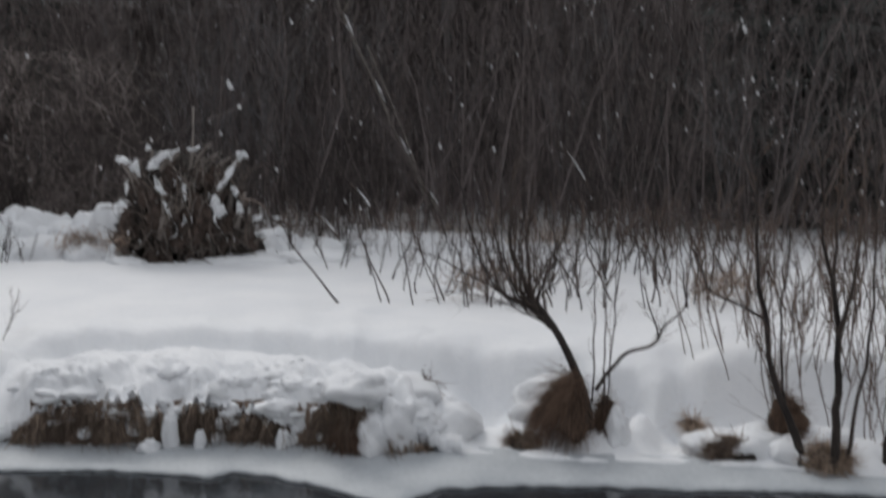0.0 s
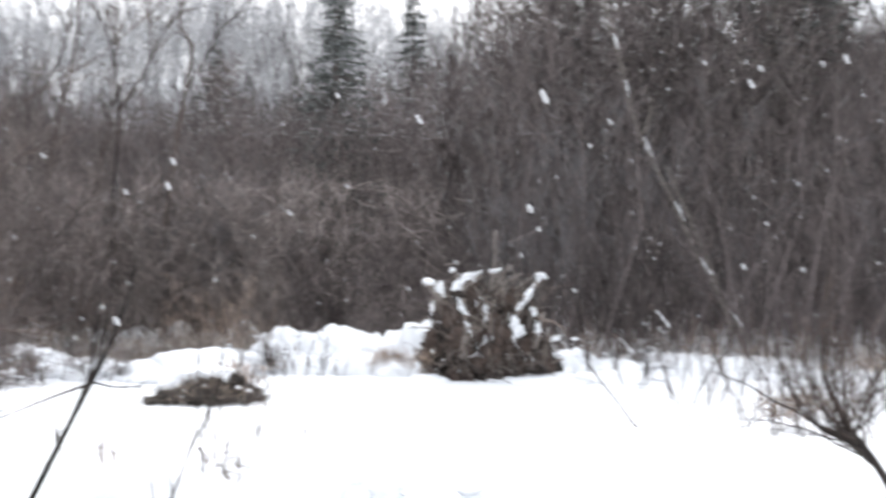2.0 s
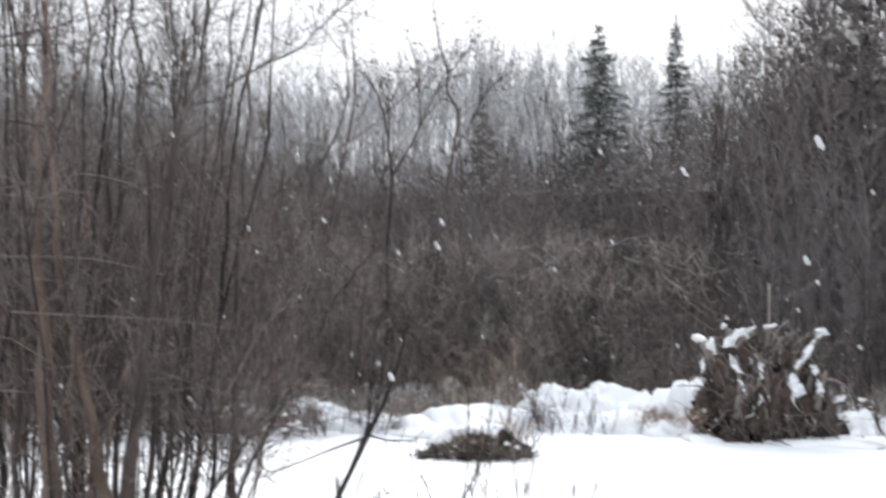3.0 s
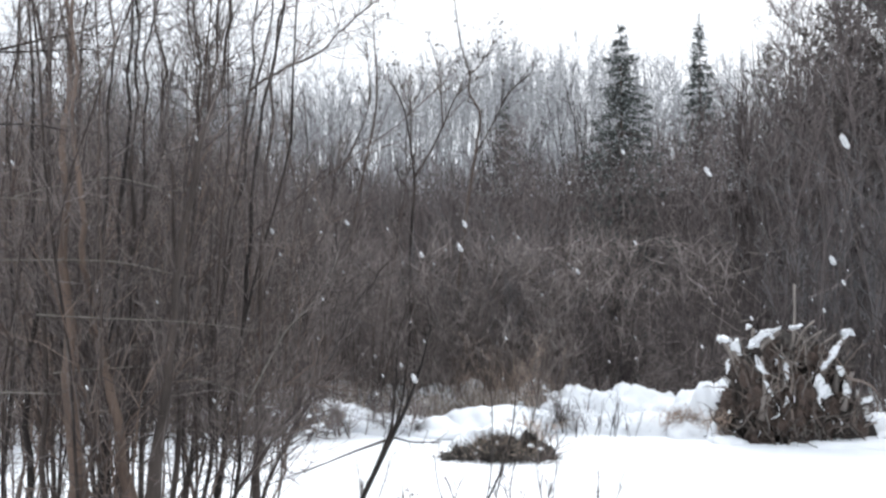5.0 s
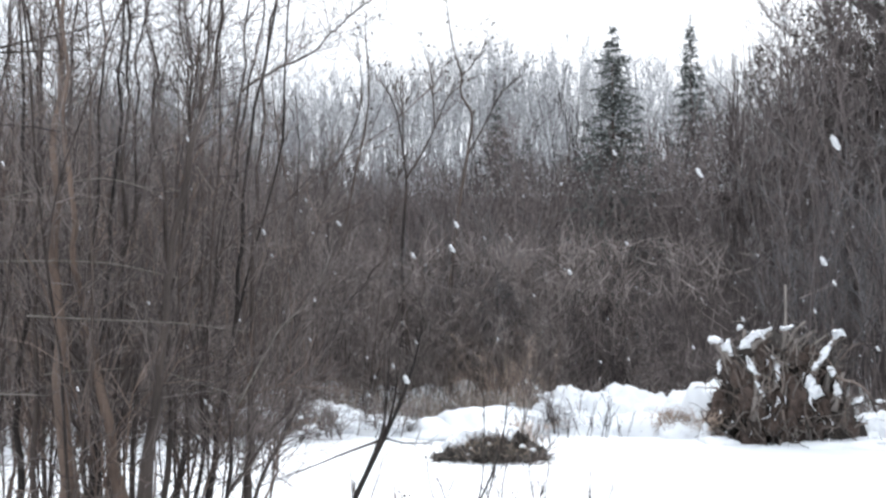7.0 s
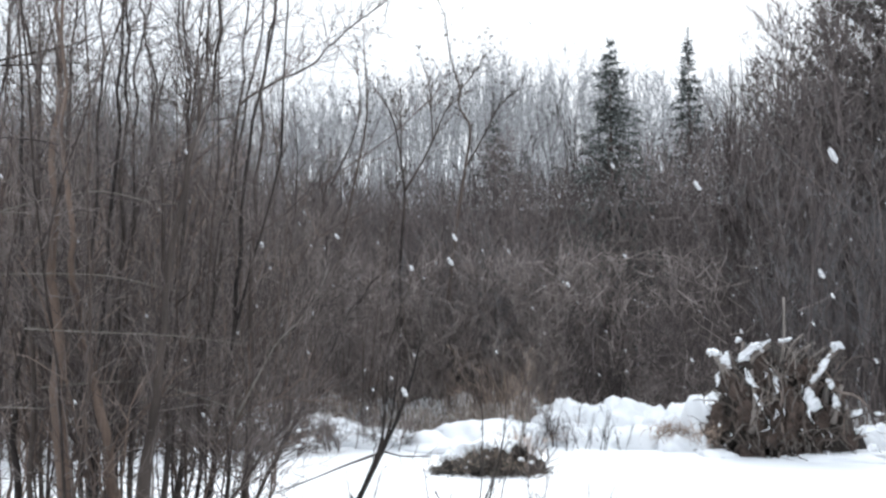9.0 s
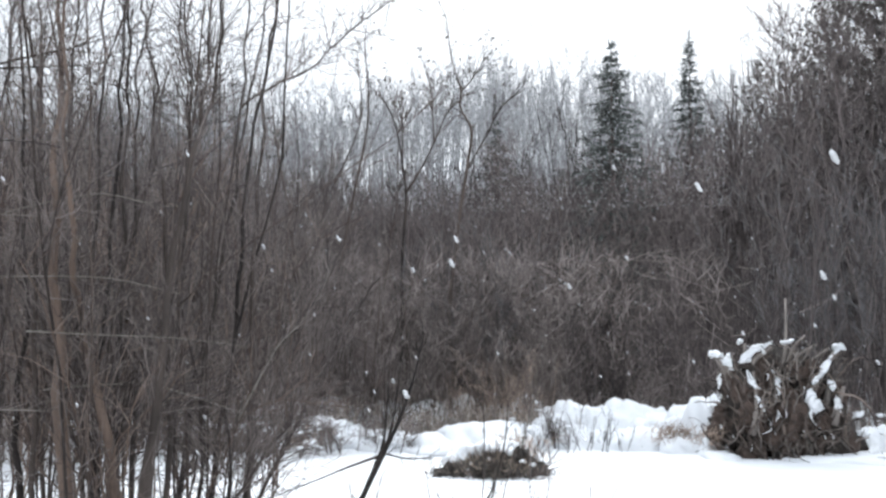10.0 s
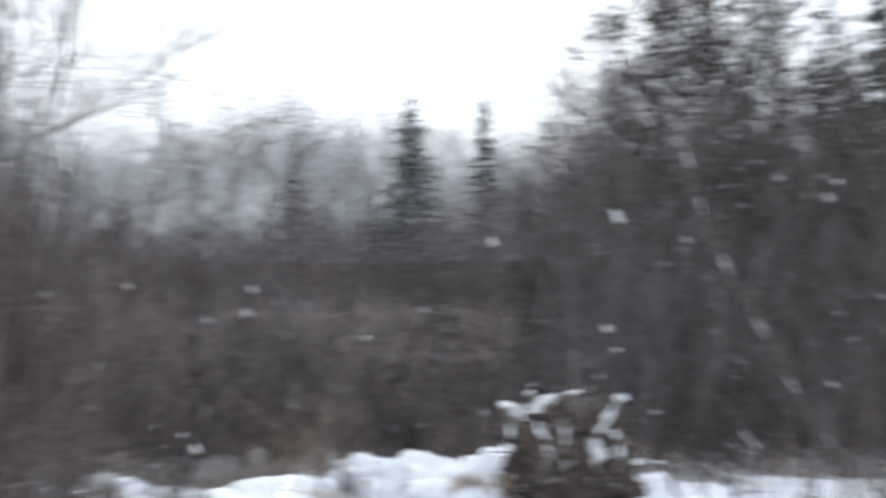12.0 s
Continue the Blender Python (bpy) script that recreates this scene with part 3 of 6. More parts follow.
    right_stubs = (
        ((0.45, -0.30, 0.55), (0.52, -0.3, 0.95), (0.88, -0.25, 1.42), 0.05),
        ((0.70, -0.30, 0.70), (0.76, -0.3, 0.95), (0.88, -0.2, 1.15), 0.05),
        ((0.80, -0.25, 0.45), (0.90, -0.25, 0.75), (0.98, -0.2, 0.95), 0.045),
        ((0.0, -0.05, 1.0), (0.10, -0.05, 1.50), (0.12, -0.05, 2.12), 0.026),
        ((0.05, 0.05, 1.1), (0.22, 0.05, 1.45), (0.42, 0.0, 1.62), 0.025),
        ((0.10, 0.1, 1.0), (0.45, 0.1, 1.25), (0.80, 0.1, 1.45), 0.025),
        ((0.0, 0.1, 1.1), (0.35, 0.1, 1.38), (0.60, 0.1, 1.50), 0.022),
    )
    low_stubs = (
        ((0.80, -0.1, 0.30), (1.05, -0.15, 0.48), (1.30, -0.2, 0.58), 0.02), ((0.85, -0.1, 0.10), (1.05, -0.15, 0.26), (1.22, -0.2, 0.30), 0.02),
        ((0.9, -0.1, -0.05), (1.1, -0.18, 0.06), (1.30, -0.2, 0.08), 0.02),
    )
    for q, (a, b, c, rad) in enumerate(left_stubs + right_stubs + low_stubs):
        pts = smooth_path(crown((a, b, c)), 4)
        g = Geo()
        g.tube(pts, taper(rad, rad * 0.6, len(pts)), 7)
        part("root", g, ROOTGREY, root, smooth=True)
    left_caps = (
        (((-0.82, -0.24, 1.34), (-0.92, -0.22, 1.37), (-1.00, -0.22, 1.35)), 0.06), (((-0.80, -0.24, 1.31), (-0.74, -0.24, 1.28), (-0.68, -0.24, 1.20)), 0.062),
        (((-0.73, -0.26, 1.30), (-0.72, -0.26, 1.36), (-0.71, -0.26, 1.40)), 0.03), (((-0.84, -0.26, 1.12), (-0.86, -0.28, 1.00), (-0.88, -0.28, 0.90)), 0.035),
        (((-0.56, -0.12, 1.50), (-0.555, -0.12, 1.54), (-0.55, -0.12, 1.57)), 0.045),
        (((-0.49, -0.28, 1.18), (-0.45, -0.28, 1.34), (-0.28, -0.26, 1.47), (-0.10, -0.24, 1.52)), 0.066),
        (((-0.46, -0.3, 1.16), (-0.38, -0.33, 1.00), (-0.28, -0.34, 0.92)), 0.045), (((-0.34, -0.36, 0.84), (-0.28, -0.37, 0.74), (-0.24, -0.38, 0.63)), 0.032),
        (((-0.05, -0.34, 1.13), (-0.03, -0.37, 0.98), (-0.03, -0.38, 0.79)), 0.038),
    )
    right_caps = (
        (((0.02, -0.12, 1.53), (0.12, -0.1, 1.54), (0.24, -0.1, 1.57)), 0.035), (((0.86, -0.3, 1.40), (0.89, -0.3, 1.46), (0.93, -0.28, 1.51)), 0.07),
        (((0.80, -0.31, 1.36), (0.72, -0.32, 1.24), (0.62, -0.34, 1.10), (0.50, -0.36, 0.96)), 0.050), (((0.46, -0.38, 0.92), (0.46, -0.39, 0.80), (0.54, -0.40, 0.70), (0.64, -0.40, 0.65)), 0.072),
        (((0.46, -0.39, 0.78), (0.46, -0.40, 0.66), (0.46, -0.40, 0.54)), 0.026),
        (((0.77, -0.38, 1.05), (0.79, -0.37, 0.98), (0.83, -0.36, 0.90)), 0.052), (((0.84, -0.36, 0.84), (0.86, -0.34, 0.74), (0.95, -0.32, 0.64)), 0.058),
    )
    low_caps = (
        (((1.10, -0.2, 0.56), (1.20, -0.2, 0.60), (1.28, -0.2, 0.61)), 0.05), (((1.06, -0.2, 0.34), (1.12, -0.2, 0.36), (1.20, -0.2, 0.33)), 0.05),
        (((1.10, -0.2, 0.12), (1.18, -0.2, 0.14), (1.26, -0.2, 0.11)), 0.05),
    )
    dabs = []
    for q in range(34):
        z = r.uniform(0.1, 1.3)
        s = r.uniform(-0.9, 0.9) * half_width(z)
        dabs.append((((s, -0.36 + 0.2 * abs(s), z), (s + 0.02, -0.37 + 0.2 * abs(s), z - 0.03), (s + r.normal(0, 0.05), -0.36 + 0.2 * abs(s), z - r.uniform(0.04, 0.12))), r.uniform(0.007, 0.017)))
    for q, (line, rad) in enumerate(list(left_caps + right_caps + low_caps) + dabs):
        g = Geo()
        pts = smooth_path(crown(line), 6)
        prof = [rad * 0.84 * (0.3 + 0.6 * min(1.0, 3.2 * min(s, 1 - s)) + 0.34 * noise.noise((s * 7, q * 1.7, 2))) for s in np.linspace(0, 1, len(pts))]
        g.tube(pts, prof, 12)
        g.v = [np.array([(Vector(p) + noise.noise_vector(Vector(p) * 13) * rad * 0.8 + noise.noise_vector(Vector(p) * 34) * rad * 0.55)[:] for p in w]) for w in g.v]
        part("snow_cap", g, SNOW, root, "lump of snow on a root", True)
    return root


build_root_plate()


# ---- brush pile in the meadow ----
def build_brush_pile(az, dist, wide, high, seed, label):
    at = away(az, dist, 0.0)
    pile = thing("brush_pile", at, label, "brush pile", "brush piles")
    pile.matrix_basis = Matrix.Translation(at) @ pose(0, 0, 0, 0, 0, -az) @ Matrix.Diagonal((wide, 1, high, 1))
    r = np.random.default_rng(seed)
    for q in range(18):
        s = -0.70 + 1.38 * q / 17
        hi = np.interp(s, (-0.7, -0.3, 0.1, 0.45, 0.7), (0.07, 0.15, 0.18, 0.22, 0.13)) * r.uniform(0.85, 1.15)
        g = Geo()
        g.lump((s, r.uniform(-0.1, 0.3), -0.02), (r.uniform(0.10, 0.19), r.uniform(0.2, 0.35), hi), seed + q, 0.8, 9, 14)
        part("sod_clump", g, SOD, pile, "dark sod")
    n = 2300
    base = np.stack([r.normal(0.05, 0.34, n), r.normal(-0.08, 0.22, n), r.uniform(0.0, 0.2, n)], 1)
    base[:, 2] *= np.clip(1.2 - np.abs(base[:, 0]) * 1.2, 0.05, 1)
    way = np.stack([r.normal(0, 0.45, n), r.normal(-0.3, 0.35, n), r.uniform(-0.5, 0.9, n)], 1)
    g = Geo()
    g.spikes(base, way, r.uniform(0.05, 0.16, n), 0.005, 0.25, 2)
    tagged(part("dead_sedge", g, HEAP, pile), kind="stuff")
    g = Geo()
    g.spikes(base[:420], way[:420] + np.array([0, 0, 0.3]), r.uniform(0.1, 0.24, 420), 0.004, 0.25, 3)
    tagged(part("dead_grass", g, GRASS, pile, "straw-pale dead grass blades"), kind="stuff")
    for q in range(5):
        w = r.uniform(0.012, 0.028)
        g = Geo()
        g.lump((r.uniform(-0.75, 0.75), -0.25, r.uniform(0.06, 0.22)), (w * 1.8, w, w * 0.7), seed + 40 + q, 0.6, 8, 12)
        part("snow_clot", g, SNOW, pile, "clot of snow on the heap", True)
    # snow roofing the back of the heap
    g = Geo()
    g.lump((0.0, 0.45, 0.10), (0.62, 0.34, 0.20), seed + 60, 0.5, 14, 26)
    part("snow_cover", g, SNOW, pile, "snow lying over the back of the heap", True)
    for q in range(44):
        g = Geo()
        s = r.uniform(-0.75, 0.8) if q < 16 else r.uniform(0.3, 0.75)
        pts = crooked((s, r.uniform(-0.5, 0.4), 0.0), (r.normal(0.25, 0.6), r.normal(0, 0.3), r.uniform(0.2, 0.9)), r.uniform(0.2, 0.55), 5, 0.15, 0, r)
        g.tube(pts, taper(0.009, 0.003, 6), 4)
        part("twig", g, BARK if q % 2 else TWIG, pile)


build_brush_pile(2.8, 12.4, 0.80, 1.1, 31, "dark heap of dead sedge and twigs breaking the snow")
build_brush_pile(-11.5, 15.4, 0.9, 1.2, 32, "dark heap of fallen brush under the alder thicket")


# ---- shrubs and trees ----
def shrub(name, at, stems, height, lean, rad, seed, label, category="shrub", group="", mat=TWIG, bark=BARK, twigs=26, twig_len=0.7, spread=0.5, buds=0, fork=0.5, wander=0.07, base_spread=0.25, again=3, thin=0.0035):
    """A clump of stems from one base, each with twigs of its own."""
    r = np.random.default_rng(seed)
    top = thing(name, at, label, category, group)
    tw, bd = Geo(), []
    for q in range(stems):
        ph = r.uniform(0, 6.28)
        st = (math.cos(ph) * base_spread * r.random(), math.sin(ph) * base_spread * r.random(), -0.08)
        way = (math.cos(ph) * lean * r.uniform(0.3, 1.2), math.sin(ph) * lean * r.uniform(0.3, 1.2), 1)
        h = height * r.uniform(0.55, 1.1)
        pts = crooked(st, way, h, 9, wander, 0.05, r)
        r0 = rad * r.uniform(0.6, 1.2)
        g = Geo()
        g.tube(pts, taper(r0, 0.004, 10), 6)
        lines = [(pts, h)]
        for b in range(r.integers(1, 4) if r.random() < fork + 0.3 else 0):
            i = int(r.integers(2, 7))
            w = (pts[i + 1] - pts[i]) / np.linalg.norm(pts[i + 1] - pts[i]) + r.normal(0, spread * 0.8, 3) + np.array([0, 0, 0.3])
            bl = h * r.uniform(0.25, 0.55)
            bp = crooked(pts[i], w, bl, 6, wander * 1.3, 0.05, r)
            g.tube(bp, taper(r0 * (1 - i / 10) * 0.75, 0.003, 7), 5)
            lines.append((bp, bl))
        part("stem", g, bark, top, smooth=True)
        for ln, hh in lines:
            base, way2, l2 = twigs_on(tw, ln, thin, max(3, int(twigs * hh / height)), twig_len, r, spread, 0.7, 0.15, seed * 7 + q, again)
            if buds:
                bd.append((base + way2 * l2[:, None] * 0.95)[: buds])
    crown = tagged(part("twig_crown", tw, mat, top), kind="stuff")
    if bd:
        g = Geo()
        pos = np.vstack(bd)
        g.leaves(np.repeat(pos, 2, 0) + r.normal(0, 0.008, (len(pos) * 2, 3)), 0.016, seed)
        tagged(part("catkin_spray", g, LEAF, crown, "small dark catkins and cones"), kind="stuff")
    return top


def spread_copies(proto, spots, turn):
    """More of the same shrub: az, distance, scale."""
    for q, (az, d, s) in enumerate(spots):
        z = ground_height(az, d)
        copy_thing(proto, Matrix.Translation(away(az, d, z)) @ pose(0, 0, 0, 0, 0, turn + 73 * q) @ Matrix.Scale(s, 4))


# willow at the water's edge, with its own crooked limbs
def build_bank_willow():
    r = np.random.default_rng(51)
    top = thing("bank_willow", (0, 0, 0), "bare crooked willow leaning out of a sedge tussock", "willow")
    g = Geo()
    trunk = smooth_path((away(40.9, 7.30, -0.55), away(40.4, 7.33, -0.16), away(38.95, 7.36, 0.25), away(37.35, 7.4, 0.53)), 4)
    g.tube(trunk, taper(0.039, 0.023, len(trunk)), 8)
    part("trunk", g, ALDER, top, smooth=True)
    tw = Geo()

    def limb(pts, r0, r1=0.004, count=14, ln=0.45):
        p = smooth_path(pts, 5)
        p[1:] += np.array([noise.noise_vector(Vector(q) * 5.0)[:] for q in p[1:]]) * 0.035
        h = Geo()
        h.tube(p, taper(r0, r1, len(p)), 6)
        part("limb", h, ALDER, top, smooth=True)
        twigs_on(tw, p, 0.0024, count, ln, r, 0.4, 0.9, 0.2, len(p) + count, 2)

    limb((away(41.0, 7.28, -0.10), away(42.4, 7.22, 0.16), away(44.1, 7.15, 0.27), away(44.6, 7.15, 0.39), away(45.7, 7.12, 0.60), away(45.9, 7.1, 1.05)), 0.018, 0.004, 16, 0.4)
    limb((away(44.3, 7.15, 0.30), away(44.0, 7.1, 0.5), away(43.1, 7.0, 0.75)), 0.008, 0.003, 6, 0.25)
    limb((away(37.4, 7.40, 0.52), away(36.2, 7.42, 0.86), away(36.0, 7.4, 1.2), away(36.4, 7.4, 1.55)), 0.024, 0.004, 14)
    limb((away(37.5, 7.40, 0.50), away(37.0, 7.35, 0.90), away(37.4, 7.3, 1.25)), 0.018, 0.004, 12)
    limb((away(37.6, 7.38, 0.46), away(35.5, 7.5, 0.56), away(33.0, 7.6, 0.72), away(30.5, 7.6, 0.85)), 0.015, 0.003, 16, 0.4)
    limb((away(37.9, 7.38, 0.42), away(35.6, 7.3, 0.53), away(33.6, 7.25, 0.58), away(31.8, 7.2, 0.55)), 0.008, 0.003, 10, 0.3)
    for q in range(19):
        a0 = r.uniform(36.4, 38.4)
        a1 = a0 + r.normal(-1.5, 2.7)
        d = r.uniform(7.2, 7.6)
        hi = r.uniform(0.95, 1.45)
        s = math.sqrt(r.random())
        a1 += 1.2 * (1 - s)
        limb((away(39.1 - 1.75 * s, 7.38, 0.20 + 0.32 * s), away((39.1 - 1.75 * s + a1) / 2 - 0.5, d, 0.42 + 0.32 * s), away(a1, d, hi)), r.uniform(0.006, 0.014), 0.003, 8, 0.34)
    for a0, a1, hi in ((41.4, 41.2, 1.15), (41.6, 42.0, 1.0), (40.8, 40.5, 0.95)):
        limb((away(a0, 7.3, -0.2), away((a0 + a1) / 2 + 0.15, 7.3, 0.4), away(a1, 7.3, hi)), 0.008, 0.003, 8, 0.35)
    tagged(part("twig_crown", tw, WILLOW, top), kind="stuff")


build_bank_willow()


def tussock(az, d, z, width, height, seed, label="drooping brown sedge tussock half buried in snow", lean=0.0):
    """A drooping clump of dead sedge over a lump of sod."""
    r = np.random.default_rng(seed)
    t = thing("sedge_tussock", away(az, d, z), label, "sedge tussock", "sedge tussocks")
    g = Geo()
    low = height < 0.25
    g.lump((0, 0, height * (0.1 if low else 0.25)), (width * (0.26 if low else 0.22), width * (0.26 if low else 0.22), height * (0.6 if low else 0.38)), seed, 0.5, 8, 14)
    part("sod", g, SOD, t, smooth=True)
    n = int((800 if low else 1400) * width / 0.4)
    ph = r.uniform(0, 6.28, n)
    k = np.sqrt(r.random(n))
    lop = 1 + 0.35 * np.cos(ph - seed)
    base = np.stack([np.cos(ph) * k * width * 0.33 * lop, np.sin(ph) * k * width * 0.33 * lop, height * (0.95 - 0.6 * k ** 2) * r.uniform(0.8, 1.05, n)], 1)
    way = np.stack([np.cos(ph) * (0.15 + 0.3 * k), np.sin(ph) * (0.15 + 0.3 * k), 0.1 - 1.5 * k + r.normal(0, 0.2, n)], 1) + r.normal(0, 0.14, (n, 3))
    if low:
        base[:, 2] *= 0.9
        way = np.stack([np.cos(ph) * 0.5, np.sin(ph) * 0.5, r.uniform(-1.0, 0.3, n)], 1) + r.normal(0, 0.3, (n, 3))
    side = np.array([-math.cos(radians(az)), math.sin(radians(az)), 0.0])
    base += side * (lean * width * (1 - base[:, 2:] / height))
    way += side * lean * 0.8
    g = Geo()
    g.spikes(base, way, (0.2 if low else height) * r.uniform(0.2, 0.75, n), 0.0032, 0.25 if low else 0.16, seed)
    tagged(part("sedge_tuft", g, STRAW if low else SEDGE, t), kind="stuff")
    return t


tussock(39.85, 7.28, -0.44, 0.46, 0.48, 61, lean=0.4)
tussock(41.5, 7.36, -0.48, 0.22, 0.34, 62)
tussock(36.9, 7.2, -0.52, 0.30, 0.12, 63, "flattened brown sedge clump on the snow")
tussock(48.9, 7.25, -0.56, 0.44, 0.235, 64, "flattened brown sedge clump on the snow", lean=0.5)
tussock(50.9, 7.5, -0.36, 0.34, 0.27, 65, lean=-0.4)
tussock(53.0, 7.25, -0.55, 0.40, 0.24, 66, lean=-0.2)
tussock(54.0, 7.25, -0.53, 0.30, 0.18, 71, "flattened brown sedge clump on the snow")
tussock(46.3, 7.6, -0.42, 0.16, 0.08, 67, "flattened brown sedge clump on the snow")
tussock(31.4, 7.55, -0.36, 0.26, 0.26, 68)

tussock(27.2, 7.10, -0.55, 0.46, 0.36, 69, "overhanging straw-brown sedge clump on the bank edge")

# snow over the tussocks' shoulders
for q, (az, d, z, sx, sz) in enumerate(((39.0, 7.75, -0.34, 0.32, 0.22), (42.3, 7.25, -0.38, 0.08, 0.15), (53.4, 7.5, -0.40, 0.2, 0.1), (49.6, 7.42, -0.46, 0.22, 0.14), (51.6, 7.32, -0.47, 0.15, 0.12), (47.4, 7.4, -0.47, 0.2, 0.1), (29.6, 7.5, -0.2, 0.3, 0.16), (32.2, 7.35, -0.42, 0.26, 0.2))):
    snow_lump(away(az, d, z), (sx * 1.2, sx, sz), q + 31, "soft snow hummock between the sedge tussocks", "snow hummocks", 0.35)


# tall stems on the bank to the right of the willow
def build_bank_alder(name, stems, seed, label):
    r = np.random.default_rng(seed)
    top = thing(name, (0, 0, 0), label, "alder")
    tw = Geo()
    for pts, r0, count, ln in stems:
        p = smooth_path(pts, 4)
        h = Geo()
        p[1:] += np.array([noise.noise_vector(Vector(q) * 4.0)[:] for q in p[1:]]) * 0.04
        h.tube(p, taper(r0, 0.004, len(p)), 7)
        part("stem", h, ALDER, top, smooth=True)
        twigs_on(tw, p, 0.0034, count, ln, r, 0.45, 0.9, 0.3, seed + count, 3)
    tagged(part("twig_crown", tw, WILLOW, top), kind="stuff")


build_bank_alder("bank_alder", (
    ((away(52.3, 7.20, -0.55), away(51.6, 7.25, -0.25), away(50.5, 7.3, 0.08), away(49.6, 7.3, 0.70), away(49.2, 7.3, 1.25), away(49.4, 7.3, 1.7)), 0.037, 22, 0.55),
    ((away(51.8, 7.3, -0.3), away(51.0, 7.3, 0.0), away(50.8, 7.2, 0.6), away(51.1, 7.2, 1.4)), 0.014, 14, 0.45),
    ((away(50.0, 7.3, 0.45), away(48.6, 7.25, 0.58), away(47.0, 7.2, 0.66), away(46.0, 7.1, 0.95)), 0.012, 12, 0.4),
), 71, "bare alder with a leaning dark trunk on the bank")
build_bank_alder("bank_alder", (
    ((away(53.65, 7.15, -0.6), away(53.7, 7.15, -0.1), away(53.6, 7.15, 0.35), away(53.3, 7.15, 0.75), away(52.6, 7.1, 1.05), away(52.3, 7.1, 1.6)), 0.036, 24, 0.5),
    ((away(53.6, 7.15, 0.4), away(54.2, 7.1, 0.8), away(54.6, 7.1, 1.5)), 0.022, 16, 0.5),
    ((away(53.5, 7.15, 0.5), away(53.2, 7.2, 1.0), away(53.5, 7.2, 1.7)), 0.018, 14, 0.5),
    ((away(54.2, 7.2, -0.5), away(54.9, 7.2, 0.2), away(55.3, 7.2, 1.0), away(55.0, 7.2, 1.6)), 0.016, 16, 0.5),
    ((away(56.2, 7.3, -0.5), away(56.6, 7.3, 0.3), away(56.4, 7.3, 1.6)), 0.02, 16, 0.5),
), 72, "bare multi-stemmed alder rising straight from the bank")

# low shoots in the snow of the meadow
shoot = shrub("shoot_clump", away(36.2, 10.6, 0), 7, 1.0, 0.20, 0.0095, 81, "thin bare willow shoots poking through snow", "willow shoots", "willow shoots", WILLOW, ALDER, 2, 0.35, 0.3, base_spread=1.1, again=1, thin=0.0032, wander=0.14)
shoot_b = shrub("shoot_clump", away(40.0, 11.5, 0), 4, 1.25, 0.36, 0.013, 85, "crooked dark willow stems rising from the snow", "willow shoots", "willow shoots", WILLOW, ALDER, 4, 0.4, 0.45, base_spread=0.9, again=2, thin=0.0036, wander=0.18)
sapling = shrub("shoot_clump", away(24.4, 14.8, 0), 3, 0.95, 0.45, 0.013, 82, "few leaning bare shoots in deep snow", "willow shoots", "willow shoots", ALDER, ALDER, 7, 0.3, 0.35, base_spread=0.15, again=2)
sp = []
r_ = np.random.default_rng(83)
for q in range(19):
    az = r_.uniform(27, 60)
    d = r_.uniform(10.3, 16) + max(0, (34 - az)) * 0.25 - max(0, az - 46) * 0.15
    sp.append((az, d, r_.uniform(0.5, 1.35)))
spread_copies(shoot, sp, 20)
spread_copies(shoot_b, ((32.0, 11.4, 0.8), (34.6, 10.7, 0.9), (42.2, 10.9, 1.0), (44.6, 12.2, 1.1), (47.3, 10.6, 0.9), (48.8, 12.0, 1.0), (37.4, 12.6, 1.0), (51.5, 10.8, 1.0), (54.8, 11.0, 1.1), (29.4, 12.6, 0.9)), 45)
spread_copies(sapling, ((26.3, 13.6, 0.9), (5.2, 9.1, 0.6), (8.5, 9.3, 0.5), (-4.0, 9.3, 0.5)), 200)


def slanting_shoot(az, lean, rise, dist, rad, seed):
    """One dark shoot leaning out of the snow, with a few side twigs."""
    r = np.random.default_rng(seed)
    base = np.array(away(az, dist, -0.1))
    top = thing("slanting_shoot", base, "single dark bare shoot slanting out of the snow", "willow shoot", "slanting shoots")
    p = smooth_path([np.array(away(az + lean * k, dist + 0.05 * k, rise * h)) - base for k, h in ((0.0, -0.12), (0.5, 0.42), (1.0, 1.0), (1.25, 1.5))], 4)
    p[1:] += np.array([noise.noise_vector(Vector(q) * 5 + Vector((seed, 0, 0)))[:] for q in p[1:]]) * 0.02
    g = Geo()
    g.tube(p, taper(rad, 0.003, len(p)), 6)
    part("stem", g, ALDER, top, smooth=True)
    tw = Geo()
    twigs_on(tw, p, 0.003, 6, 0.3, r, 0.4, 0.9, 0.45, seed, 1)
    tagged(part("twig_crown", tw, WILLOW, top), kind="stuff")


for q, (az, lean, rise, rad) in enumerate(((26.9, -3.1, 0.66, 0.014), (29.6, -1.9, 0.70, 0.011), (29.0, -0.8, 0.45, 0.008), (30.8, -0.9, 0.72, 0.009), (38.6, -1.1, 0.5, 0.011),
                                           (32.2, -1.2, 0.62, 0.008), (33.6, -0.4, 0.7, 0.008), (41.8, 0.5, 0.75, 0.010), (43.6, -0.6, 0.7, 0.008), (46.8, 0.4, 0.8, 0.010))):
    slanting_shoot(az, lean, rise, 10.4 + 0.1 * (q % 3), rad, 240 + q)

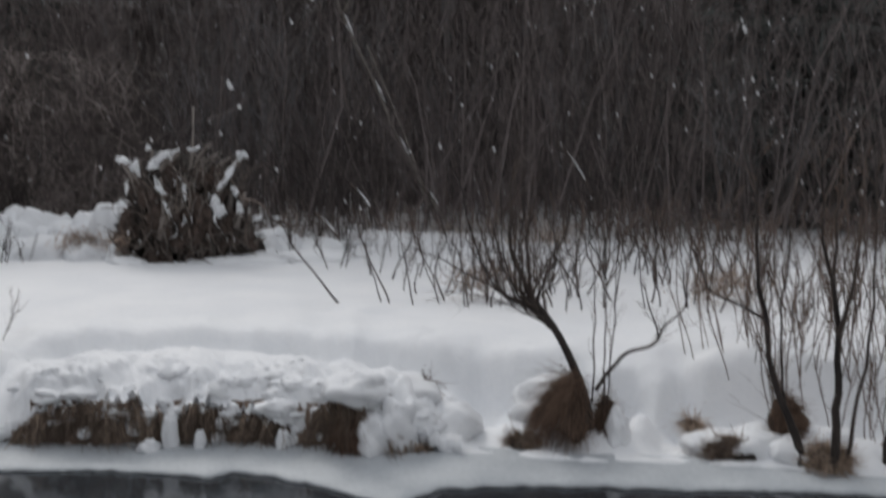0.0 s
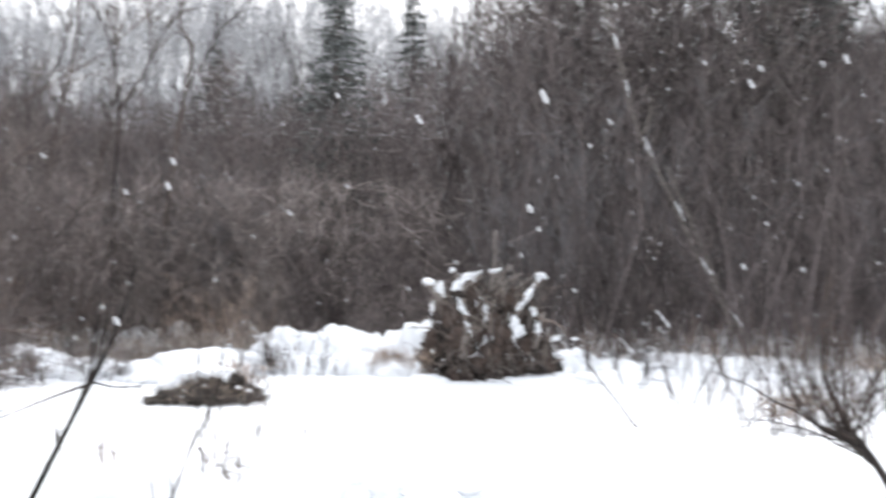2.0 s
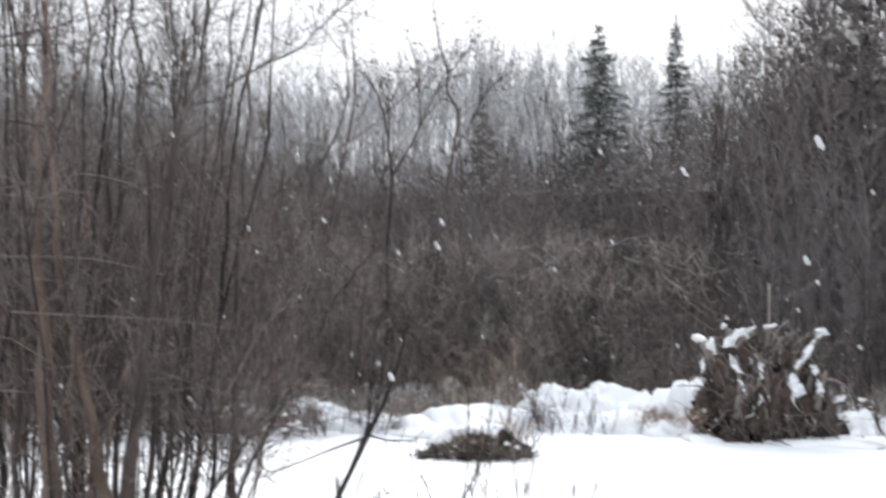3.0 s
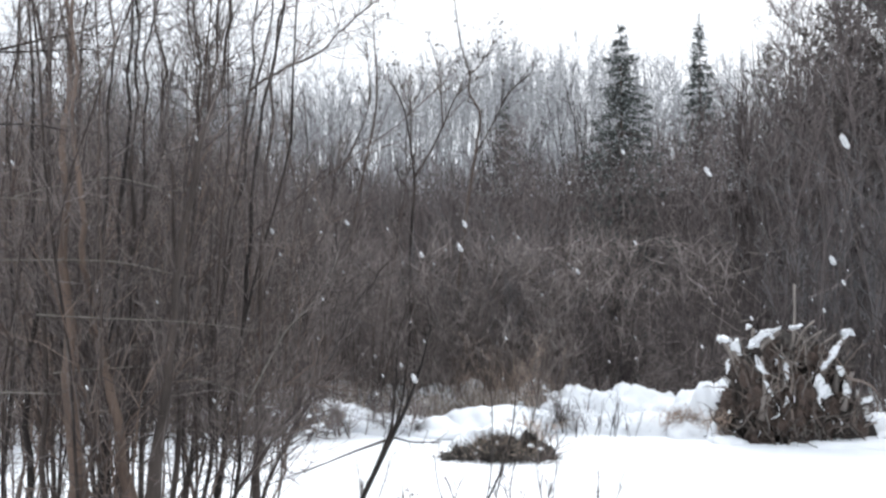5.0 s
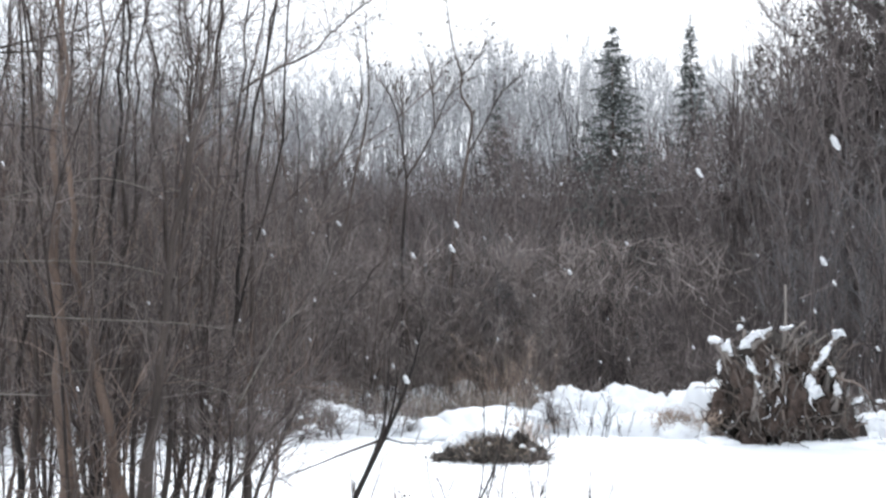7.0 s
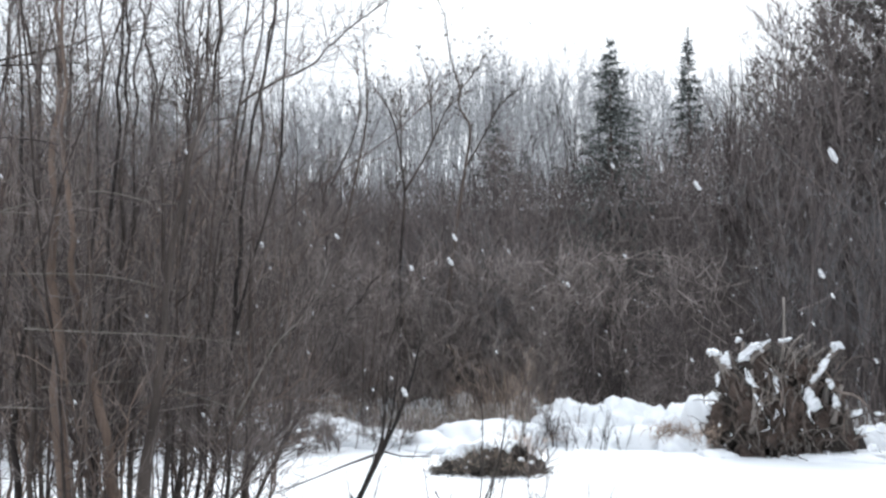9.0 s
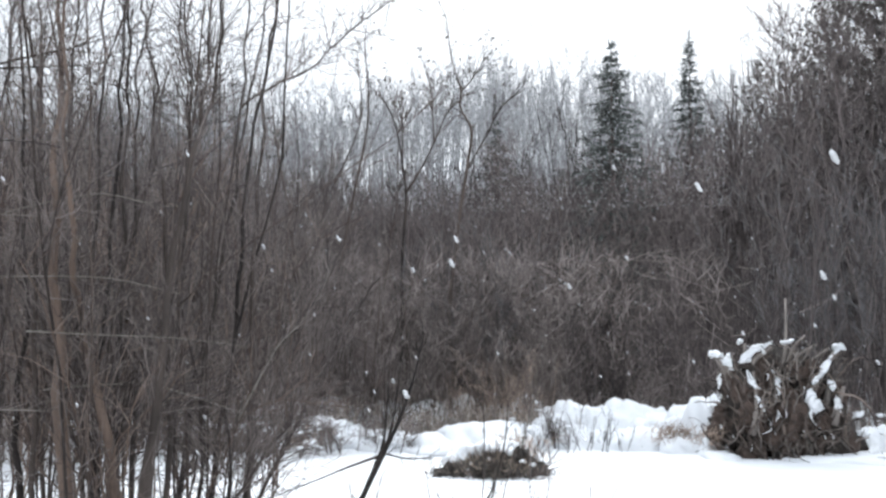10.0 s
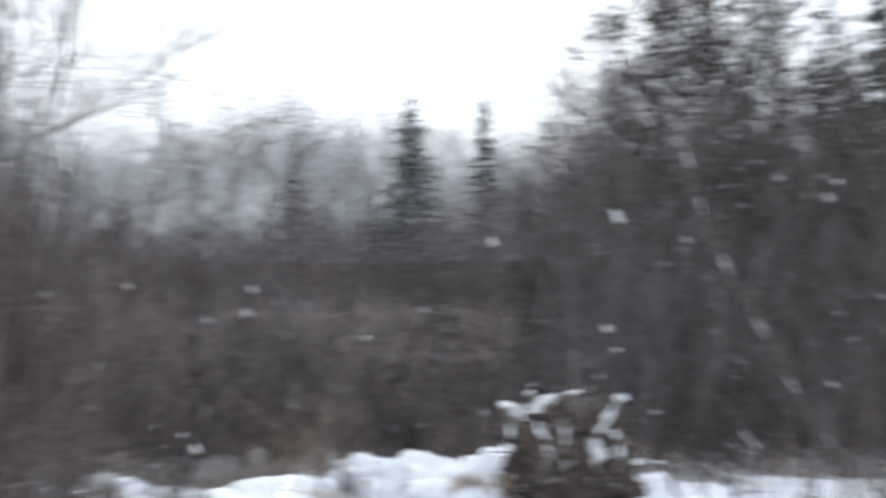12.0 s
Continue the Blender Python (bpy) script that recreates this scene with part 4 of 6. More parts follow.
reed = shrub("shoot_clump", away(50.0, 8.4, -0.1), 8, 1.15, 0.32, 0.005, 84, "fine brown shoots crowding the snowy bank", "willow shoots", "bank shoots", WILLOW, WILLOW, 5, 0.35, 0.3, base_spread=0.5, again=1, thin=0.0026)
spread_copies(reed, ((47.6, 8.6, 0.9), (52.0, 8.0, 1.0), (53.6, 8.6, 1.1), (55.2, 7.9, 1.1), (56.8, 8.4, 1.0), (51.0, 9.2, 1.0), (54.4, 9.6, 1.1), (57.6, 7.7, 1.0), (58.5, 9.0, 1.0)), 15)

# ---- saplings in the near meadow ----
def build_leaning_sapling():
    top = thing("leaning_sapling", (0, 0, 0), "slender dark sapling leaning over the snow", "sapling")
    r = np.random.default_rng(91)
    tw = Geo()
    for pts, r0, count, ln in (
            ((away(-6.6, 7.0, -0.1), away(-4.4, 7.0, 0.47), away(-2.95, 7.0, 0.83), away(-2.1, 7.0, 1.05), away(-1.3, 7.05, 1.32), away(-0.7, 7.1, 1.64)), 0.026, 24, 0.35),
            ((away(-5.2, 6.96, 0.26), away(-3.75, 6.96, 0.66), away(-3.0, 6.97, 0.90), away(-2.75, 7.0, 1.12), away(-2.6, 7.0, 1.45)), 0.016, 14, 0.35),
            ((away(-2.95, 7.0, 0.83), away(-2.85, 7.0, 1.08), away(-2.95, 7.0, 1.40)), 0.012, 9, 0.3),
            ((away(-2.8, 7.0, 0.88), away(-2.3, 7.0, 1.12), away(-2.0, 7.0, 1.45)), 0.011, 9, 0.3),
            ((away(-2.95, 7.0, 0.83), away(-5.0, 6.95, 0.75), away(-6.9, 6.95, 0.66), away(-9.7, 6.9, 0.55)), 0.011, 8, 0.25),
            ((away(-2.95, 7.0, 0.84), away(-1.6, 7.0, 0.80), away(-0.2, 7.0, 0.81)), 0.008, 7, 0.2)):
        p = smooth_path(pts, 4)
        h = Geo()
        h.tube(p, taper(r0, 0.003, len(p)), 6)
        part("stem", h, ALDER, top, smooth=True)
        twigs_on(tw, p, 0.003, count, ln, r, 0.5, 0.8, 0.3, count, 2)
    tagged(part("twig_crown", tw, ALDER, top), kind="stuff")


build_leaning_sapling()


def build_meadow_sapling():
    top = thing("meadow_sapling", (0, 0, 0), "thin bare sapling slanting out of the snowy meadow", "sapling", "meadow saplings")
    r = np.random.default_rng(92)
    tw = Geo()
    for pts, r0, count in (
            ((away(1.1, 7.6, -0.1), away(2.2, 7.6, 0.28), away(3.2, 7.6, 0.58), away(3.75, 7.6, 0.88), away(3.9, 7.6, 1.15)), 0.011, 9),
            ((away(2.0, 7.6, 0.22), away(2.45, 7.6, 0.45), away(2.6, 7.6, 0.85), away(2.5, 7.6, 1.25)), 0.007, 7),
            ((away(0.3, 7.7, -0.1), away(0.0, 7.7, 0.2), away(-0.4, 7.7, 0.42), away(-0.6, 7.7, 0.62)), 0.006, 6)):
        p = smooth_path(pts, 4)
        h = Geo()
        h.tube(p, taper(r0, 0.003, len(p)), 6)
        part("stem", h, ALDER, top, smooth=True)
        twigs_on(tw, p, 0.0026, count, 0.24, r, 0.45, 0.8, 0.4, count, 1)
    tagged(part("twig_crown", tw, ALDER, top), kind="stuff")


build_meadow_sapling()
shrub("meadow_sapling", away(2.9, 7.9, -0.05), 4, 0.75, 0.35, 0.006, 95, "thin upright bare sapling in the snowy meadow", "sapling", "meadow saplings", BARK, BARK, 6, 0.2, 0.4, again=2)
shrub("meadow_sapling", away(3.6, 8.0, -0.03), 4, 0.42, 0.4, 0.0035, 93, "low dry weed stalks standing in the snow", "weed stalks", "weed stalks", SEDGE, SEDGE, 5, 0.16, 0.4, buds=3, again=1)
shrub("meadow_sapling", away(-1.8, 8.3, -0.03), 4, 0.4, 0.4, 0.003, 94, "low dry weed stalks standing in the snow", "weed stalks", "weed stalks", SEDGE, SEDGE, 5, 0.16, 0.4, buds=3, again=1)

# ---- the near thicket ----
TH = "dense bare multi-stemmed alder standing in snow"


def thicket_alder(label, dist, seed, stems, twigs=76, bias=1.0):
    """Stems given by radius and by the direction and height of their bends, at about one distance."""
    r = np.random.default_rng(seed)
    top = thing("thicket_alder", away(stems[0][1][0][0], dist, -0.1), label, "alder", "thicket alders")
    origin = np.array(away(stems[0][1][0][0], dist, -0.1))
    tw = Geo()
    for rad, bends in stems:
        off = r.uniform(-0.35, 0.35) if rad < 0.05 else -0.5
        deep = [dist + off + 0.12 * k * r.uniform(-0.5, 1.0) for k in range(len(bends))]
        pts = [away(az, d, 1.6 + (z - 1.6) * d / dist) for d, (az, z) in zip(deep, bends)]
        pts.append(pts[-1] + (pts[-1] - pts[-2]) * 0.8)
        p = smooth_path([np.array(q) - origin for q in pts], 4)
        p += np.array([noise.noise_vector(Vector(q) * 2.4 + Vector((seed, 0, 0)))[:] for q in p]) * 0.03
        p += np.array([noise.noise_vector(Vector(q) * 4.2 + Vector((0, seed, 0)))[:] for q in p]) * min(0.038, rad * 1.6)
        g = Geo()
        g.tube(p, taper(rad, 0.005, len(p), 0.38 if rad > 0.05 else 0.5), 8)
        part("stem", g, ALDER if rad < 0.06 else WILLOW, top, "" if rad < 0.06 else "thick brown trunk", True)
        twigs_on(tw, p, 0.0034, twigs, 0.75, r, 0.55, 0.75, 0.12, seed * 13 + len(p), 4, bias=bias)
    tagged(part("twig_crown", tw, TWIG, top), kind="stuff")


thicket_alder("old alder with a thick trunk in the thicket", 6.5, 171, (
    (0.070, ((-19.2, 0.47), (-19.7, 1.10), (-20.3, 1.76), (-20.6, 2.50), (-20.3, 3.09), (-20.5, 3.74))),
    (0.062, ((-16.5, 0.40), (-17.0, 0.65), (-18.0, 1.15), (-18.9, 1.70), (-19.6, 2.2), (-20.1, 2.9), (-20.3, 3.6))),
    (0.026, ((-21.8, 0.49), (-21.9, 1.17), (-21.6, 1.83), (-22.1, 2.66), (-22.2, 3.72))),
    (0.022, ((-21.0, 0.49), (-21.2, 1.10), (-21.2, 2.16), (-21.2, 3.01), (-21.9, 3.45), (-22.6, 3.71))),
    (0.020, ((-22.7, 0.50), (-22.8, 0.85), (-22.6, 1.83), (-23.2, 2.65), (-22.6, 3.71))),
    (0.020, ((-20.4, 0.48), (-20.6, 0.97), (-20.6, 1.63), (-19.8, 2.85), (-19.6, 3.75))),
))
thicket_alder("clump of upright bare alder stems in the thicket", 6.7, 172, (
    (0.032, ((-18.1, 0.43), (-18.0, 0.94), (-18.2, 1.35), (-17.6, 2.02), (-17.3, 2.91), (-17.2, 3.85))),
    (0.026, ((-17.4, 0.42), (-17.4, 0.97), (-17.0, 1.84), (-16.9, 2.55), (-16.9, 3.16), (-16.9, 3.85))),
    (0.018, ((-18.6, 0.43), (-18.8, 1.01), (-18.6, 1.84), (-18.2, 2.90), (-18.2, 3.84))),
    (0.016, ((-17.1, 0.42), (-17.0, 1.14), (-16.4, 2.02), (-16.5, 3.09), (-16.2, 3.42), (-15.4, 3.87))),
), 70, 1.5)
thicket_alder("bare alder with a thick dark stem leaning over snow", 6.4, 173, (
    (0.056, ((-15.8, 0.47), (-15.3, 0.96), (-15.1, 1.36), (-14.5, 2.00), (-13.6, 2.66), (-13.0, 2.94), (-12.3, 3.25), (-11.8, 3.80))),
    (0.022, ((-14.9, 0.46), (-14.3, 1.09), (-14.5, 1.83), (-15.0, 2.52), (-15.3, 2.72), (-15.6, 3.00), (-15.5, 3.17), (-16.1, 3.55), (-16.2, 3.76))),
    (0.022, ((-16.1, 0.47), (-16.3, 0.83), (-15.9, 1.43), (-14.1, 1.90), (-13.6, 2.59), (-13.7, 2.87), (-13.9, 3.25), (-14.2, 3.78))),
    (0.014, ((-13.6, 2.63), (-13.5, 3.04), (-13.7, 3.36), (-14.1, 3.78))),
    (0.014, ((-13.1, 2.91), (-13.1, 3.12), (-12.7, 3.33), (-12.7, 3.79))),
), 60, 2.2)
thicket_alder("spreading bare alder with many dark stems in snow", 6.9, 174, (
    (0.030, ((-14.0, 0.37), (-13.7, 0.76), (-13.2, 1.19), (-12.2, 1.85), (-10.8, 2.79), (-10.2, 3.33), (-9.6, 3.83))),
    (0.030, ((-12.5, 0.36), (-12.0, 0.75), (-11.7, 1.12), (-10.9, 1.93), (-10.2, 2.87), (-9.4, 3.41), (-8.9, 3.92))),
    (0.034, ((-10.4, 0.35), (-10.1, 0.75), (-10.2, 1.30), (-10.0, 2.04), (-9.9, 2.79), (-9.1, 3.53), (-9.0, 3.92))),
    (0.018, ((-13.2, 0.36), (-12.7, 0.83), (-12.7, 1.30), (-12.1, 2.04), (-10.8, 3.17), (-10.5, 3.67), (-10.6, 3.98))),
    (0.020, ((-11.9, 0.36), (-10.6, 0.64), (-9.1, 0.89), (-8.3, 1.04))),
    (0.016, ((-11.4, 0.35), (-11.2, 0.82), (-11.2, 1.48), (-8.9, 2.61), (-8.4, 3.30), (-8.3, 4.00))),
), 60, 2.2)
thicket_alder("bare alder leaning away over the snowy meadow", 7.6, 175, (
    (0.022, ((-10.3, 0.22), (-9.8, 0.42), (-8.6, 0.70), (-8.0, 0.94), (-7.0, 1.22), (-5.8, 1.51), (-4.5, 1.80))),
    (0.013, ((-10.8, 3.29), (-9.9, 3.40), (-8.3, 3.53), (-6.8, 3.66), (-5.8, 3.78), (-4.2, 3.98), (-2.6, 4.13))),
    (0.010, ((-8.6, 1.57), (-7.5, 1.72), (-6.4, 1.91), (-6.1, 2.09), (-6.1, 2.28))),
    (0.014, ((-8.8, 0.66), (-8.2, 0.90), (-8.0, 1.31), (-7.3, 1.88), (-6.5, 2.38), (-6.1, 2.72))),
))


def bent_twig(dist, rad, bends, label="long thin pale branch bent across the thicket", mat=PALE):
    top = thing("bent_branch", away(bends[0][0], dist, bends[0][1]), label, "branch", "bent branches")
    origin = np.array(away(bends[0][0], dist, bends[0][1]))
    p = smooth_path([np.array(away(az, dist, z)) - origin for az, z in bends], 5)
    g = Geo()
    g.tube(p, taper(rad * 0.5, 0.0015, len(p)), 6)
    part("wood", g, mat, top, smooth=True)
    tw = Geo()
    twigs_on(tw, p, 0.0025, 12, 0.35, rng, 0.5, 0.8, 0.2, int(dist * 100), 1)
    tagged(part("twig_crown", tw, TWIG, top), kind="stuff")


bent_twig(13.0, 0.030, ((4.4, 0.05), (4.8, 0.40), (5.2, 0.72), (5.6, 1.02)), "pale broken branch standing out of the dark heap")
bent_twig(6.4, 0.014, ((-10.8, 1.12), (-9.7, 1.36), (-8.7, 1.56), (-7.4, 1.71), (-6.4, 1.88), (-5.8, 2.06)), "pale bent branch rising over the thicket")
bent_twig(6.0, 0.009, ((-23.8, 1.94), (-19.2, 1.95), (-16.9, 1.93), (-14.0, 1.86)))
bent_twig(5.9, 0.010, ((-21.6, 1.65), (-18.3, 1.63), (-14.2, 1.61), (-10.3, 1.56)))
bent_twig(6.1, 0.013, ((-24.0, 2.69), (-21.8, 2.70), (-19.3, 2.66), (-16.1, 2.59)), "long thin dark branch bent across the thicket", ALDER)
bent_twig(6.0, 0.012, ((-23.7, 1.24), (-21.8, 1.23), (-20.4, 1.22)))
bent_twig(6.1, 0.010, ((-20.7, 1.33), (-18.2, 1.35), (-15.4, 1.35), (-13.3, 1.28), (-10.9, 1.19), (-9.1, 1.11)))
bent_twig(6.3, 0.018, ((-24.1, 3.14), (-21.9, 3.23), (-19.7, 3.31), (-17.4, 3.41), (-14.2, 3.48)), "long thin dark branch bent across the thicket", ALDER)
bent_twig(6.4, 0.014, ((-24.1, 3.16), (-20.8, 3.21), (-17.7, 3.26)), "long thin dark branch bent across the thicket", ALDER)
bent_twig(6.2, 0.008, ((-22.8, 2.31), (-20.4, 2.39), (-17.9, 2.44), (-15.2, 2.38), (-13.8, 2.39)))
bent_twig(6.3, 0.007, ((-23.9, 2.31), (-21.8, 2.31), (-18.4, 2.30)))

alder_a = shrub("alder_shrub", away(-22.0, 6.2, -0.1), 7, 4.4, 0.16, 0.011, 101, TH, "alder", "alder shrubs", TWIG, BARK, 34, 0.7, 0.55, base_spread=0.5)
alder_b = shrub("alder_shrub", away(-15.0, 15.5, 0), 9, 5.0, 0.20, 0.026, 102, TH, "alder", "alder shrubs", TWIG, BARK, 44, 0.85, 0.6, base_spread=0.5)
alder_c = shrub("alder_shrub", away(-10.6, 15.8, 0), 8, 4.2, 0.26, 0.022, 103, TH, "alder", "alder shrubs", TWIG, BARK, 44, 0.8, 0.6, buds=2, base_spread=0.45)
spread_copies(alder_a, ((-16.5, 6.6, 0.95), (-25.5, 6.6, 1.0), (-11.5, 7.2, 0.85)), 40)
spread_copies(alder_b, ((-22.5, 14.6, 1.0), (-27.0, 13.5, 1.05), (-13.5, 16.5, 0.95), (-19.5, 15.5, 1.0), (-8.5, 17.0, 0.85), (-24.4, 17.4, 1.3), (-20.9, 17.8, 1.35), (-17.4, 17.2, 1.3), (-23.0, 18.6, 1.5), (-19.2, 18.4, 1.5), (-15.6, 18.0, 1.35), (-12.4, 18.2, 1.25), (-10.2, 18.6, 1.15)), 130)
spread_copies(alder_c, ((-17.6, 16.8, 1.1), (-23.8, 17.4, 1.2), (-6.5, 17.0, 0.85), (-20.8, 17.6, 1.1), (-4.4, 17.5, 0.8), (-1.5, 18.2, 0.8), (-26.0, 16.2, 1.1)), 250)


TB = "crooked brown willow bush woven through the alder thicket"
weave_a = shrub("thicket_willow", away(-20.6, 6.9, -0.1), 5, 3.0, 0.22, 0.011, 231, TB, "willow", "thicket willows", THICKET, WILLOW, 20, 0.7, 0.5, wander=0.13, base_spread=0.4, again=2, thin=0.0042)
weave_b = shrub("thicket_willow", away(-14.6, 7.0, -0.1), 4, 2.8, 0.28, 0.010, 232, TB, "willow", "thicket willows", THICKET, WILLOW, 20, 0.65, 0.55, wander=0.15, base_spread=0.35, again=2, thin=0.0042)
spread_copies(weave_a, ((-17.0, 7.4, 1.0), (-23.6, 7.2, 1.05)), 64)
spread_copies(weave_b, ((-18.6, 6.4, 0.95), (-11.6, 7.8, 0.95), (-22.4, 8.2, 1.1)), 128)


def snowy_bush(az, d, height, seed, clots):
    """A low bush whose twigs hold clots of snow."""
    bush = shrub("snowy_bush", away(az, d, 0), 9, height, 0.6, 0.010, seed, "low tangled bush holding clots of snow", "bush", "snowy bushes", TWIG, BARK, 16, 0.4, 0.6, base_spread=0.45, again=2)
    r = np.random.default_rng(seed + 1)
    for q in range(clots):
        w = r.uniform(0.02, 0.055)
        g = Geo()
        g.lump((r.normal(0, 0.24), r.normal(-0.1, 0.15), height * r.uniform(0.15, 0.6)), (w * 1.3, w, w * 0.6), seed + q, 0.6, 8, 12)
        part("snow_clot", g, SNOW, bush, "clot of snow on the twigs", True)


snowy_bush(-9.6, 14.9, 0.85, 191, 12)
snowy_bush(-6.4, 15.9, 0.7, 192, 9)
snowy_bush(5.9, 16.4, 0.95, 193, 8)
snowy_bush(-13.0, 15.6, 0.8, 194, 9)
snowy_bush(-7.8, 14.6, 0.6, 198, 16)
snowy_bush(-5.2, 14.9, 0.55, 199, 14)
snowy_bush(-2.4, 15.0, 0.5, 200, 10)
snowy_bush(6.6, 15.4, 0.6, 210, 8)
spread_copies(sapling, ((3.4, 12.0, 0.5), (4.3, 12.3, 0.5), (5.0, 13.2, 0.5), (7.2, 14.6, 0.4), (10.2, 15.0, 0.4)), 111)
snowy_bush(22.8, 16.4, 0.8, 195, 9)
snowy_bush(26.5, 17.0, 0.6, 196, 7)
snowy_bush(-3.6, 16.4, 0.6, 197, 6)
spread_copies(sapling, ((7.6, 15.4, 0.35), (9.3, 15.5, 0.3), (11.2, 15.4, 0.35), (12.6, 15.2, 0.4), (4.6, 14.4, 0.45), (14.6, 14.6, 0.3), (6.1, 13.6, 0.4), (8.0, 15.0, 0.6), (9.0, 14.9, 0.7), (5.2, 14.6, 0.7)), 77)


# saplings before the pale hillside
def skyline_sapling(label, dist, seed, stems, catkins=60):
    r = np.random.default_rng(seed)
    origin = np.array(away(stems[0][1][0][0], dist, 0.0))
    top = thing("young_alder", origin, label, "tree", "young alders")
    tw, spots = Geo(), []
    for rad, bends in stems:
        p = smooth_path([np.array(away(az, dist, z)) - origin for az, z in bends], 5)
        g = Geo()
        g.tube(p, taper(rad, 0.006, len(p)), 7)
        part("stem", g, BARK, top, smooth=True)
        base, way, ln = twigs_on(tw, p, 0.006, 24, 0.9, r, 0.5, 0.9, 0.3, seed + len(p), 2)
        spots.append(base + way * ln[:, None])
    tagged(part("twig_crown", tw, BARK, top), kind="stuff")
    g = Geo()
    pos = np.vstack(spots)
    g.leaves(np.repeat(pos, 2, 0) + r.normal(0, 0.02, (len(pos) * 2, 3)), 0.04, seed)
    tagged(part("catkin_spray", g, LEAF, top, "small dark catkins and cones"), kind="stuff")


skyline_sapling("thin crooked young alder before the pale hillside", 18.4, 181, (
    (0.046, ((-7.0, -0.70), (-6.5, 0.48), (-5.8, 1.88), (-5.0, 3.49), (-4.4, 4.51), (-3.9, 5.34), (-3.8, 6.06), (-4.0, 6.89), (-3.9, 7.30))),
    (0.018, ((-5.8, 4.30), (-4.5, 5.23), (-4.2, 5.95), (-4.5, 6.68))),
))
skyline_sapling("tall crooked young alder before the pale hillside", 18.4, 182, (
    (0.041, ((0.3, -0.08), (0.5, 1.27), (1.0, 3.08), (1.7, 4.61), (2.0, 5.34), (1.4, 5.75), (1.4, 6.12), (0.9, 6.68), (0.6, 7.42), (0.2, 7.74))),
    (0.018, ((1.7, 4.61), (2.8, 5.23), (3.6, 5.74), (4.8, 6.05))),
    (0.016, ((1.4, 6.06), (2.1, 6.31), (2.8, 6.68))),
))
skyline_sapling("forked young alder with catkins before the pale hillside", 18.4, 183, (
    (0.042, ((-1.9, -0.42), (-1.9, 1.27), (-1.9, 2.99), (-1.7, 4.00), (-1.8, 4.52), (-2.1, 5.18), (-2.5, 5.65), (-3.3, 6.11))),
    (0.025, ((-1.7, 4.21), (-0.9, 4.62), (-0.1, 5.13), (0.6, 5.65), (1.4, 5.91))),
    (0.016, ((-0.1, 5.13), (-0.2, 5.76), (-0.4, 6.37))),
    (0.017, ((-1.9, 4.83), (-1.9, 5.44), (-2.2, 6.07))),
))


# young trees whose crowns stand before the sky
def slender_tree(name, at, height, rad, seed, label, group, mat=TWIG, bark=BARK, branches=16, crook=0.06, lean=(0, 0), leafy=0, reach=0.28, start=0.3, category="tree", twig=0.9, thin=0.005, count=9, again=3, tip=0.006):
    r = np.random.default_rng(seed)
    top = thing(name, at, label, category, group)
    g = Geo()
    pts = crooked((0, 0, -0.1), (lean[0], lean[1], 1), height, 14, crook, 0.03, r)
    g.tube(pts, taper(rad, tip, 15), 7)
    part("trunk", g, bark, top, smooth=True)
    g, tw, lv = Geo(), Geo(), []
    twigs_on(tw, pts[-6:], thin, 14, twig, r, 0.5, 0.8, 0.0, seed, again)
    for b in range(branches):
        s = r.uniform(start, 0.95) * 14
        i = min(13, int(s))
        ph = r.uniform(0, 6.28)
        w = (math.cos(ph), math.sin(ph), r.uniform(0.6, 1.6))
        bl = height * reach * (1.25 - s / 14) * r.uniform(0.6, 1.3)
        bp = crooked(pts[i] + (pts[i + 1] - pts[i]) * (s - i), w, bl, 6, 0.13, 0.06, r)
        g = Geo()
        g.tube(bp, taper(rad * (1 - s / 14) * 0.5 + 0.006, 0.004, 7), 5)
        part("branch", g, bark, top, smooth=True)
        base, way, ln = twigs_on(tw, bp, thin, count, twig, r, 0.55, 0.7, 0.15, seed * 31 + b, again)
        if leafy:
            k = r.integers(0, count, leafy)
            lv.append(base[k] + way[k] * ln[k][:, None] * r.uniform(0.2, 1.0, (leafy, 1)) + r.normal(0, 0.05, (leafy, 3)))
    crown = tagged(part("twig_crown", tw, mat, top), kind="stuff")
    if lv:
        g = Geo()
        g.leaves(np.vstack(lv), 0.06, seed)
        tagged(part("foliage", g, LEAF, crown, "withered leaves that stayed on"), kind="stuff")
    return top


YT = "slender bare young alder with catkins before the sky"
young_a = slender_tree("young_alder", away(-25.5, 15.0, 0), 7.2, 0.05, 111, YT, "young alders", branches=11, crook=0.09, lean=(0.15, 0), start=0.45, twig=0.55, thin=0.004, reach=0.22)
young_b = slender_tree("young_alder", away(-6.6, 17.0, 0), 6.0, 0.04, 112, YT, "young alders", branches=9, crook=0.10, lean=(-0.05, 0.05), start=0.4, twig=0.5, thin=0.004, reach=0.2, leafy=2)
spread_copies(young_a, ((-19.0, 14.5, 1.0), (-21.8, 15.5, 1.1), (-16.8, 16.0, 0.85)), 60)
spread_copies(young_b, ((5.6, 21.0, 0.95), (-3.8, 18.0, 0.9)), 150)

